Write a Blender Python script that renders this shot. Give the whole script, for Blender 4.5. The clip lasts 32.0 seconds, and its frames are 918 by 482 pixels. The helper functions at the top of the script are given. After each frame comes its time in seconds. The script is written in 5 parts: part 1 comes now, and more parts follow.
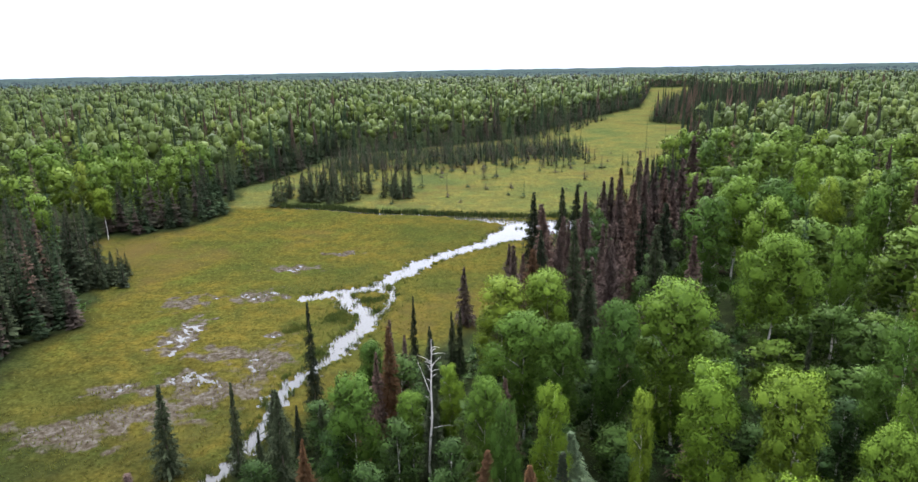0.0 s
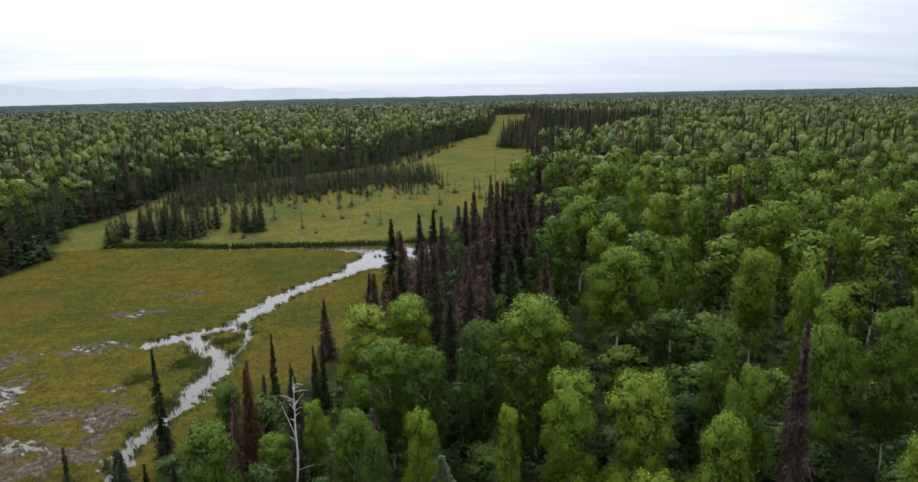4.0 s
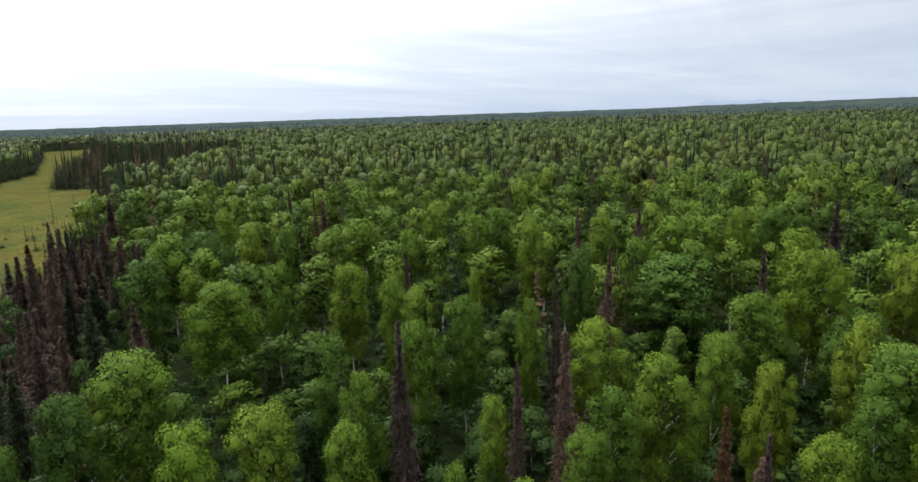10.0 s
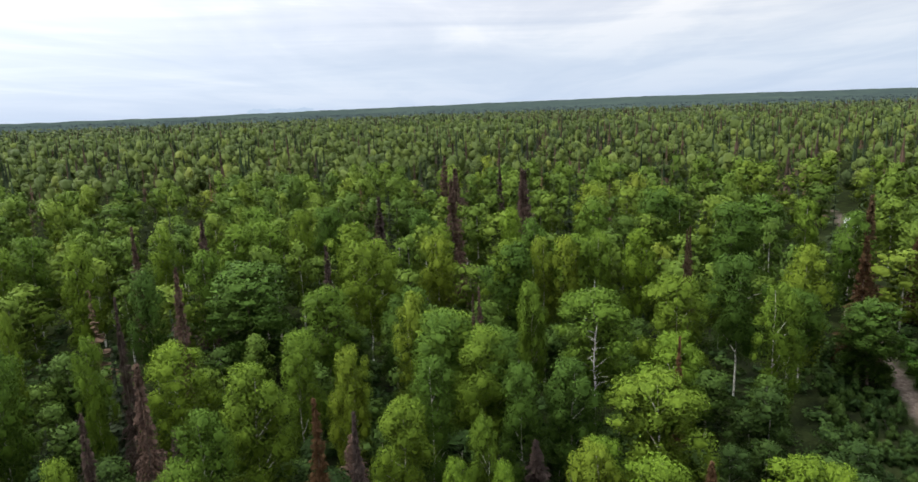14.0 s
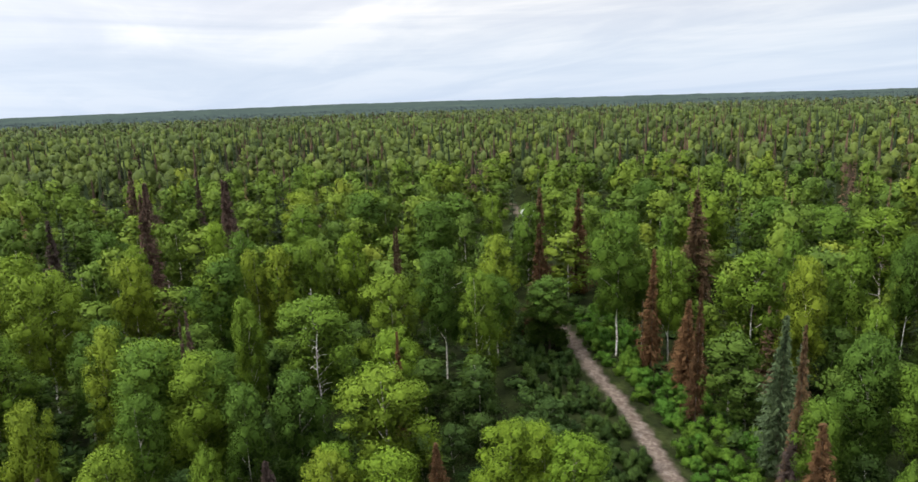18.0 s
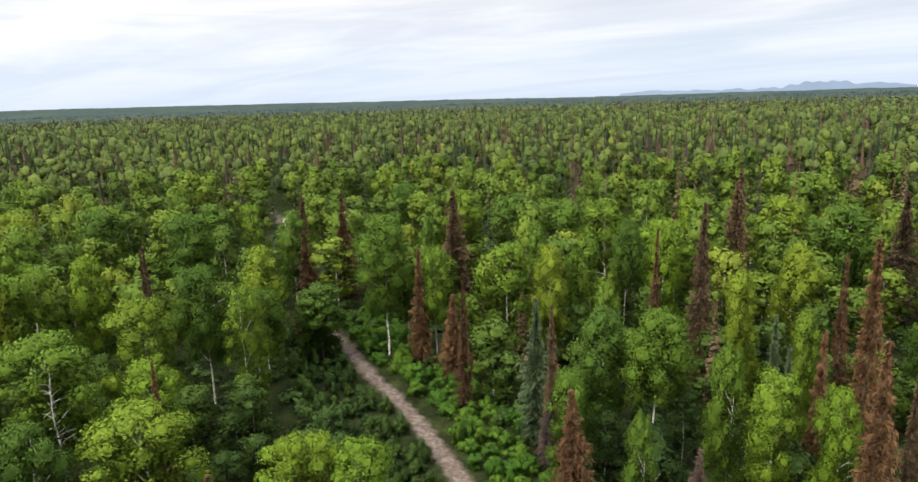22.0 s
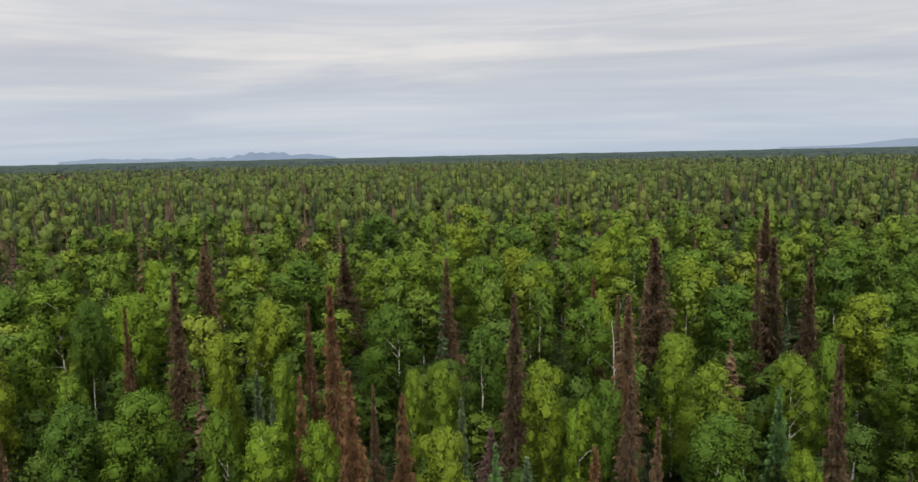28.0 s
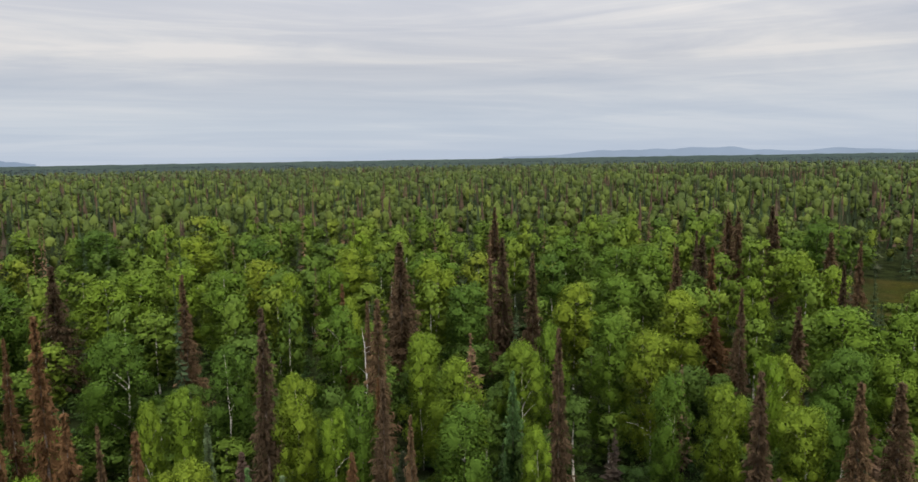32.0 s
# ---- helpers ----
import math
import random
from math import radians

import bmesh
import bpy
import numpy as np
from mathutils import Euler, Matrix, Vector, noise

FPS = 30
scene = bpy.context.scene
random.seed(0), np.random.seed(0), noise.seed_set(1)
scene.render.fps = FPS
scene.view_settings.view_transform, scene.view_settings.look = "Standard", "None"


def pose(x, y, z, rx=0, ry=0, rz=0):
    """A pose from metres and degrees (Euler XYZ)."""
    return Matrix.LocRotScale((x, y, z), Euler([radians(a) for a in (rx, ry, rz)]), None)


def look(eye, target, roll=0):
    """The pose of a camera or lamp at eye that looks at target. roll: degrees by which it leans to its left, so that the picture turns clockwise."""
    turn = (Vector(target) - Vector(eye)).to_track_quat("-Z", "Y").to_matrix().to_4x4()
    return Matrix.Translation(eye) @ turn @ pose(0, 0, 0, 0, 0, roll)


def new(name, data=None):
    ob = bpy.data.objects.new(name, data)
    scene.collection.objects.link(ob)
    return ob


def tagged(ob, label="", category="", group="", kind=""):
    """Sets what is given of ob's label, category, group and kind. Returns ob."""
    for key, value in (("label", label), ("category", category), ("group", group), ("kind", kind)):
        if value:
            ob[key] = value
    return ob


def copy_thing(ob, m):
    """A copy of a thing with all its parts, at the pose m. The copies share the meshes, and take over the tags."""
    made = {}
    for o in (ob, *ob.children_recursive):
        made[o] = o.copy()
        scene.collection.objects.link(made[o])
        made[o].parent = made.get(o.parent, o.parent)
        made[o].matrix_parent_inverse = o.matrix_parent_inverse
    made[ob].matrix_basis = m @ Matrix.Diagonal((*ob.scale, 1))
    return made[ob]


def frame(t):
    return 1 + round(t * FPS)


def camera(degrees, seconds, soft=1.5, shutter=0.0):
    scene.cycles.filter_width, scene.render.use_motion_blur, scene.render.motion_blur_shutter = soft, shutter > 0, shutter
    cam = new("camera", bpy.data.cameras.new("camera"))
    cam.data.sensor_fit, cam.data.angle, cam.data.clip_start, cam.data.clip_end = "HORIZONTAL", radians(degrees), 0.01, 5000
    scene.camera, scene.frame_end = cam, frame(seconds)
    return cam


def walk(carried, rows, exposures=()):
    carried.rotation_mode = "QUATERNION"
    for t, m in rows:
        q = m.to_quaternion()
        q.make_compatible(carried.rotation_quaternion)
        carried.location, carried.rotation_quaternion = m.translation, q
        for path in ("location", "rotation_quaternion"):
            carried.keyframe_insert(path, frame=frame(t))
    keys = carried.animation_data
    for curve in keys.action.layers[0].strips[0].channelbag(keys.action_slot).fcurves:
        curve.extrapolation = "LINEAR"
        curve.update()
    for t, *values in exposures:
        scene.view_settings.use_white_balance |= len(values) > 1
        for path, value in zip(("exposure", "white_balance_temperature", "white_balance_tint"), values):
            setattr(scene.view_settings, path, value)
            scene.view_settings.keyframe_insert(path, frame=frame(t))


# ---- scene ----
# A camera hovers over a boreal forest beside a marsh and turns where it is.
EYE_Z = 32.0
cam = camera(71.00, 32.0, soft=1.54)
TURNS = [  # seconds, yaw, pitch, roll in degrees
    (0.0, -0.68, -15.02, 1.02),
    (0.5, -2.41, -14.98, 1.21),
    (1.0, -4.16, -14.33, 1.12),
    (1.5, -5.72, -13.33, 1.11),
    (2.0, -7.42, -13.28, 1.12),
    (2.5, -9.18, -13.00, 1.14),
    (3.0, -11.11, -12.93, 1.11),
    (3.5, -12.52, -12.89, 1.14),
    (5.5, -16.95, -12.75, 1.22),
    (6.0, -18.36, -12.68, 1.20),
    (6.5, -19.61, -12.64, 1.22),
    (7.0, -21.81, -12.64, 1.28),
    (7.5, -24.85, -12.64, 1.42),
    (8.0, -29.53, -12.70, 1.51),
    (8.5, -35.10, -12.77, 1.52),
    (9.0, -40.71, -12.83, 1.60),
    (9.5, -45.07, -12.96, 1.90),
    (10.0, -49.48, -11.27, 1.90),
    (10.5, -53.98, -11.11, 1.72),
    (11.0, -59.67, -11.34, 2.05),
    (11.5, -64.97, -11.41, 2.07),
    (12.0, -69.98, -11.62, 2.10),
    (12.5, -74.69, -11.67, 2.05),
    (13.0, -79.38, -11.75, 2.08),
    (13.5, -83.42, -11.82, 1.91),
    (14.0, -87.44, -11.92, 2.06),
    (14.5, -91.40, -11.95, 2.21),
    (15.0, -95.43, -12.03, 2.17),
    (15.5, -99.30, -12.13, 2.08),
    (17.5, -110.38, -12.17, 2.05),
    (18.0, -113.25, -12.20, 2.02),
    (18.5, -115.82, -12.23, 2.00),
    (19.0, -118.54, -12.25, 1.95),
    (19.5, -121.42, -12.27, 1.94),
    (20.0, -123.95, -12.30, 1.88),
    (20.5, -126.28, -12.34, 1.92),
    (21.0, -128.64, -12.38, 1.88),
    (21.5, -131.17, -12.40, 1.83),
    (22.0, -134.30, -12.45, 1.77),
    (22.5, -138.22, -12.49, 1.73),
    (23.0, -142.29, -12.57, 1.72),
    (23.5, -146.12, -12.63, 1.70),
    (24.0, -150.04, -12.73, 1.68),
    (24.5, -154.72, -12.69, 1.65),
    (25.0, -159.54, -12.21, 1.60),
    (25.5, -163.72, -9.44, 1.59),
    (26.0, -167.96, -7.58, 1.54),
    (26.5, -172.69, -7.64, 1.42),
    (28.5, -181.75, -7.72, 1.17),
    (29.0, -184.59, -7.68, 1.10),
    (29.5, -187.79, -7.65, 1.03),
    (30.0, -191.66, -7.66, 1.03),
    (30.5, -194.47, -7.60, 1.03),
    (31.0, -197.16, -7.54, 1.01),
    (31.5, -199.97, -7.50, 0.96),
    (32.0, -202.17, -7.40, 0.90),
]
EXPOSURES = [(0.0, 0.74, 6000, 14), (1.0, 0.60, 6100, 14), (2.0, -0.08, 6400, 12), (3.5, -0.14, 6450, 12), (6.0, -0.20, 6500, 12), (9.0, -0.06, 6450, 11), (11.0, -0.06, 6400, 9), (13.0, 0.03, 6400, 10), (15.0, 0.12, 6500, 10), (19.0, 0.22, 6650, 10), (24.0, 0.38, 6850, 11), (25.1, 0.40, 6850, 11), (26.0, -0.18, 6900, 11), (32.0, -0.24, 6800, 11)]
walk(cam, [(t, pose(0, 0, EYE_Z, 90 + p, r, y)) for t, y, p, r in TURNS], EXPOSURES)

# ---- light: high overcast, the sun behind thin cloud ----
SUN_AZ, SUN_EL = radians(-4), radians(43)   # azimuth counted from +y towards -x
sun_dir = Vector((-math.sin(SUN_AZ) * math.cos(SUN_EL), math.cos(SUN_AZ) * math.cos(SUN_EL), math.sin(SUN_EL)))
sun = new("sun", bpy.data.lights.new("sun", "SUN"))
sun.data.energy, sun.data.angle, sun.data.color = 3.7, radians(18), (1.0, 0.94, 0.85)
sun.matrix_world = look(sun_dir * 100, (0, 0, 0))

world = bpy.data.worlds.new("overcast_sky")
scene.world = world
world.use_nodes = True
wt = world.node_tree
wt.nodes.clear()


def wn(kind, **values):
    n = wt.nodes.new(kind)
    for k, v in values.items():
        n.inputs[k].default_value = v
    return n


def wmath(op, a, b=None, clamp=False):
    n = wt.nodes.new("ShaderNodeMath")
    n.operation, n.use_clamp = op, clamp
    for i, v in enumerate((a, b)):
        if v is None:
            continue
        if isinstance(v, (int, float)):
            n.inputs[i].default_value = v
        else:
            wt.links.new(v, n.inputs[i])
    return n.outputs[0]


def wmix(fac, a, b):
    n = wt.nodes.new("ShaderNodeMix")
    n.data_type = "RGBA"
    for i, v in ((0, fac), (6, a), (7, b)):
        if isinstance(v, (int, float, tuple)):
            n.inputs[i].default_value = v
        else:
            wt.links.new(v, n.inputs[i])
    return n.outputs[2]


def wramp(fac, stops):
    n = wt.nodes.new("ShaderNodeValToRGB")
    while len(n.color_ramp.elements) < len(stops):
        n.color_ramp.elements.new(0.5)
    for e, (p, c) in zip(n.color_ramp.elements, stops):
        e.position, e.color = p, (*c, 1)
    wt.links.new(fac, n.inputs[0])
    return n.outputs[0]


coord = wn("ShaderNodeTexCoord").outputs["Generated"]
sep = wn("ShaderNodeSeparateXYZ")
wt.links.new(coord, sep.inputs[0])
up = wmath("MAXIMUM", sep.outputs[2], 0.0)
flat = wmath("ADD", up, 0.07)
plane = wn("ShaderNodeCombineXYZ")
wt.links.new(wmath("DIVIDE", sep.outputs[0], flat), plane.inputs[0])
wt.links.new(wmath("DIVIDE", sep.outputs[1], flat), plane.inputs[1])
streak = wn("ShaderNodeTexNoise", Scale=0.42, Detail=6.0, Roughness=0.55, Distortion=0.6)
stretch = wn("ShaderNodeMapping")
stretch.inputs["Rotation"].default_value = (0, 0, 0.5)
stretch.inputs["Scale"].default_value = (0.55, 1.5, 1)
wt.links.new(plane.outputs[0], stretch.inputs[0])
wt.links.new(stretch.outputs[0], streak.inputs["Vector"])
sky = wt.nodes.new("ShaderNodeTexSky")
sky.sky_type, sky.sun_disc = "NISHITA", False
sky.sun_elevation, sky.sun_rotation = SUN_EL, -SUN_AZ
sky_dim = wn("ShaderNodeVectorMath")
sky_dim.operation = "SCALE"
sky_dim.inputs["Scale"].default_value = 0.11
wt.links.new(sky.outputs[0], sky_dim.inputs[0])
# how near to the veiled sun
dotp = wn("ShaderNodeVectorMath")
dotp.operation = "DOT_PRODUCT"
dotp.inputs[1].default_value = sun_dir
wt.links.new(coord, dotp.inputs[0])
near_sun = wmath("POWER", wmath("MULTIPLY", wmath("ADD", dotp.outputs["Value"], 1.0), 0.5, True), 2.2)
layered = wn("ShaderNodeMapping")
layered.inputs["Scale"].default_value = (1, 1, 15)
wt.links.new(coord, layered.inputs[0])
bands = wn("ShaderNodeTexNoise", Scale=1.9, Detail=5.0, Roughness=0.6, Distortion=0.8)
wt.links.new(layered.outputs[0], bands.inputs["Vector"])
sheets = wmath("ADD", wmath("MULTIPLY", streak.outputs["Fac"], 0.60), wmath("MULTIPLY", bands.outputs["Fac"], 0.40))
cloud = wramp(sheets, [(0.36, (0.66, 0.71, 0.82)), (0.48, (0.79, 0.82, 0.90)), (0.53, (0.88, 0.90, 0.95)), (0.60, (1.02, 1.01, 1.02))])
halo = wmath("MULTIPLY", wmath("POWER", wmath("MULTIPLY", wmath("ADD", dotp.outputs["Value"], 1.0), 0.5, True), 8.0), 1.8)
gain = wmath("ADD", wmath("ADD", wmath("MULTIPLY", near_sun, 0.50), 0.83), wmath("ADD", halo, wmath("MULTIPLY", wmath("POWER", up, 2.2), 4.2)))
lit = wn("ShaderNodeVectorMath")
lit.operation = "SCALE"
wt.links.new(cloud, lit.inputs[0])
wt.links.new(gain, lit.inputs["Scale"])
low_band = wramp(sep.outputs[2], [(0.0, (1, 1, 1)), (0.045, (0.75, 0.75, 0.75)), (0.14, (0.0, 0.0, 0.0))])
hazed = wmix(wmath("MULTIPLY", low_band, 0.75), lit.outputs[0], (0.56, 0.71, 0.94, 1))
whole = wmix(0.12, hazed, sky_dim.outputs[0])
background = wn("ShaderNodeBackground", Strength=1.0)
wt.links.new(whole, background.inputs["Color"])
wt.links.new(background.outputs[0], wn("ShaderNodeOutputWorld").inputs[0])


# ---- materials ----
class Nodes:
    def __init__(self, name):
        self.mat = bpy.data.materials.new(name)
        self.mat.use_nodes = True
        self.t = self.mat.node_tree
        self.t.nodes.clear()
        self.out = self.t.nodes.new("ShaderNodeOutputMaterial")

    def n(self, kind, **values):
        node = self.t.nodes.new(kind)
        for k, v in values.items():
            self.set(node.inputs[k], v)
        return node

    def set(self, socket, v):
        if isinstance(v, bpy.types.NodeSocket):
            self.t.links.new(v, socket)
        else:
            socket.default_value = v

    def noise(self, scale, detail=4.0, rough=0.55, vector=None, name="Fac"):
        node = self.n("ShaderNodeTexNoise", Scale=scale, Detail=detail, Roughness=rough)
        self.set(node.inputs["Vector"], vector if vector is not None else self.position())
        return node.outputs[name]

    def position(self):
        return self.n("ShaderNodeNewGeometry").outputs["Position"]

    def ramp(self, fac, stops):
        node = self.n("ShaderNodeValToRGB")
        while len(node.color_ramp.elements) < len(stops):
            node.color_ramp.elements.new(0.5)
        for e, (p, c) in zip(node.color_ramp.elements, stops):
            e.position, e.color = p, ((c, c, c, 1) if isinstance(c, (int, float)) else (*c, 1))
        self.set(node.inputs[0], fac)
        return node.outputs[0]

    def mix(self, fac, a, b, mode="MIX"):
        node = self.n("ShaderNodeMix")
        node.data_type, node.blend_type = "RGBA", mode
        for i, v in ((0, fac), (6, a), (7, b)):
            self.set(node.inputs[i], (*v, 1) if isinstance(v, tuple) and len(v) == 3 else v)
        return node.outputs[2]

    def math(self, op, a, b, clamp=False):
        node = self.n("ShaderNodeMath")
        node.operation, node.use_clamp = op, clamp
        self.set(node.inputs[0], a)
        self.set(node.inputs[1], b)
        return node.outputs[0]

    def attribute(self, name):
        node = self.n("ShaderNodeAttribute")
        node.attribute_name = name
        return node.outputs["Fac"]

    def finish(self, color, rough=0.7, spec=0.25, bump=None, distance=0.05, translucent=0.0, **more):
        p = self.n("ShaderNodeBsdfPrincipled", Roughness=rough, **more)
        p.inputs["Specular IOR Level"].default_value = spec
        self.set(p.inputs["Base Color"], (*color, 1) if isinstance(color, tuple) else color)
        if bump is not None:
            b = self.n("ShaderNodeBump", Strength=0.6, Distance=distance, Height=bump)
            self.set(p.inputs["Normal"], b.outputs[0])
        end = p.outputs[0]
        if translucent:
            tr = self.n("ShaderNodeBsdfTranslucent")
            self.set(tr.inputs["Color"], (*color, 1) if isinstance(color, tuple) else color)
            m = self.n("ShaderNodeMixShader", Fac=translucent)
            self.t.links.new(p.outputs[0], m.inputs[1])
            self.t.links.new(tr.outputs[0], m.inputs[2])
            end = m.outputs[0]
        self.t.links.new(end, self.out.inputs[0])
        return self.mat


def leaf_material(name, stops, joined=False, translucent=0.25, fine=1.6, spec=0.05, vary=1.0):
    """Foliage: a hue for each tree, lighter and darker sprays, and a change from leaf to leaf."""
    s = Nodes(name)
    each = s.attribute("tint") if joined else s.n("ShaderNodeObjectInfo").outputs["Random"]
    color = s.ramp(each, stops)
    leaf = s.n("ShaderNodeNewGeometry").outputs["Random Per Island"]
    value = s.math("ADD", s.math("MULTIPLY", leaf, 0.46), s.math("ADD", s.math("MULTIPLY", s.noise(fine, 3.0), 0.9), 0.01))
    color = s.mix(1.0, color, s.ramp(value, [(0.3, tuple(1 - k * vary for k in (0.56, 0.52, 0.54))), (0.95, tuple(1 + k * vary for k in (0.66, 0.56, 0.36)))]), "MULTIPLY")
    return s.finish(color, rough=0.62, spec=spec, translucent=translucent)


GREENS = [(0.0, (0.040, 0.078, 0.014)), (0.3, (0.056, 0.104, 0.015)), (0.6, (0.075, 0.127, 0.015)), (0.85, (0.095, 0.146, 0.016)), (1.0, (0.115, 0.157, 0.017))]
WOOD_GREENS = [(0.0, (0.043, 0.076, 0.014)), (0.3, (0.059, 0.099, 0.015)), (0.6, (0.076, 0.119, 0.016)), (0.85, (0.092, 0.134, 0.017)), (1.0, (0.110, 0.142, 0.018))]
# darker, greyer greens with the haze of distance mixed into them
HAZED_REMOTE_GREENS = [(0.0, (0.030, 0.046, 0.020)), (1.0, (0.070, 0.092, 0.028))]
NEEDLES = [(0.0, (0.018, 0.023, 0.015)), (0.5, (0.024, 0.031, 0.018)), (1.0, (0.036, 0.046, 0.026))]
BLUE_NEEDLES = [(0.0, (0.046, 0.070, 0.036)), (1.0, (0.066, 0.094, 0.052))]
RUST = [(0.0, (0.053, 0.032, 0.018)), (0.5, (0.070, 0.041, 0.022)), (1.0, (0.094, 0.054, 0.028))]
BROWN = [(0.0, (0.050, 0.037, 0.025)), (0.5, (0.068, 0.047, 0.029)), (1.0, (0.090, 0.060, 0.035))]
DUSK = [(0.0, (0.046, 0.036, 0.033)), (0.5, (0.064, 0.046, 0.040)), (1.0, (0.086, 0.058, 0.047))]
leaf_mat = leaf_material("birch_leaves", GREENS, translucent=0.20, vary=0.62)
needle_mat = leaf_material("spruce_needles", NEEDLES, translucent=0.05, spec=0.0)
blue_mat = leaf_material("blue_spruce_needles", BLUE_NEEDLES, translucent=0.1)
rust_mat = leaf_material("rusty_dead_needles", RUST, translucent=0.08, spec=0.0, fine=3.0, vary=0.6)
brown_mat = leaf_material("brown_dead_needles", BROWN, translucent=0.08, spec=0.0, fine=3.0, vary=0.6)
dusk_mat = leaf_material("dull_dead_needles", DUSK, translucent=0.08, spec=0.0, fine=3.0, vary=0.6)
YELLOWS = [(0.0, (0.081, 0.142, 0.015)), (0.6, (0.102, 0.160, 0.016)), (1.0, (0.130, 0.165, 0.019))]
yellow_mat = leaf_material("yellowish_birch_leaves", YELLOWS, translucent=0.22, vary=0.62)
willow_mat = leaf_material("willow_leaves", [(0.0, (0.046, 0.090, 0.016)), (1.0, (0.062, 0.112, 0.018))], translucent=0.2, vary=0.62)
green_needle_mat = leaf_material("green_spruce_needles", [(0.0, (0.05, 0.10, 0.035)), (1.0, (0.07, 0.13, 0.045))], translucent=0.1)
wood_leaf_mat = leaf_material("woodland_leaves", WOOD_GREENS, joined=True, fine=0.9, vary=0.32, translucent=0.15)
HAZED_GREENS = [(0.0, (0.038, 0.056, 0.016)), (0.4, (0.055, 0.078, 0.018)), (0.75, (0.071, 0.096, 0.019)), (1.0, (0.092, 0.111, 0.022))]   # far birch canopy, dulled to put distance haze into the colour
far_leaf_mat = leaf_material("hazed_woodland_leaves", HAZED_GREENS, joined=True, fine=0.35, vary=0.36, translucent=0.12)
remote_leaf_mat = leaf_material("hazed_remote_leaves", HAZED_REMOTE_GREENS, joined=True, fine=0.3, vary=0.5, translucent=0.05)
wood_needle_mat = leaf_material("woodland_needles", [NEEDLES[0], (0.5, (0.026, 0.042, 0.022)), (0.62, (0.038, 0.031, 0.027)), (1.0, (0.092, 0.060, 0.042))], joined=True, translucent=0.05, fine=0.8, spec=0.0)
# two greens darkened to put the shade below taller trees into the leaves
bush_mat = leaf_material("shade_toned_bush_leaves", [(0.0, (0.017, 0.034, 0.010)), (0.3, (0.030, 0.056, 0.013))], joined=True, translucent=0.12)
shade_mat = leaf_material("shade_toned_leaves", [(0.0, (0.019, 0.039, 0.011)), (1.0, (0.036, 0.064, 0.014))], translucent=0.12)
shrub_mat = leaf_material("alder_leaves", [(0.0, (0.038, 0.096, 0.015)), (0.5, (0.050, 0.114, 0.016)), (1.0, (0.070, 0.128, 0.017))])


def bark_material(name, pale, dark, scale):
    s = Nodes(name)
    p = s.n("ShaderNodeMapping")
    s.set(p.inputs[0], s.n("ShaderNodeTexCoord").outputs["Object"])
    p.inputs["Scale"].default_value = (1, 1, 3.5)
    v = s.noise(scale, 5.0, 0.65, p.outputs[0])
    return s.finish(s.ramp(v, [(0.38, dark), (0.52, pale), (0.8, tuple(min(1, c * 1.15) for c in pale))]), rough=0.85, spec=0.15, bump=v, distance=0.02)


birch_bark = bark_material("birch_bark", (0.44, 0.42, 0.375), (0.08, 0.068, 0.056), 2.2)
spruce_bark = bark_material("spruce_bark", (0.13, 0.10, 0.08), (0.05, 0.04, 0.032), 6.0)
grey_wood = bark_material("weathered_grey_wood", (0.40, 0.38, 0.35), (0.15, 0.14, 0.125), 4.0)


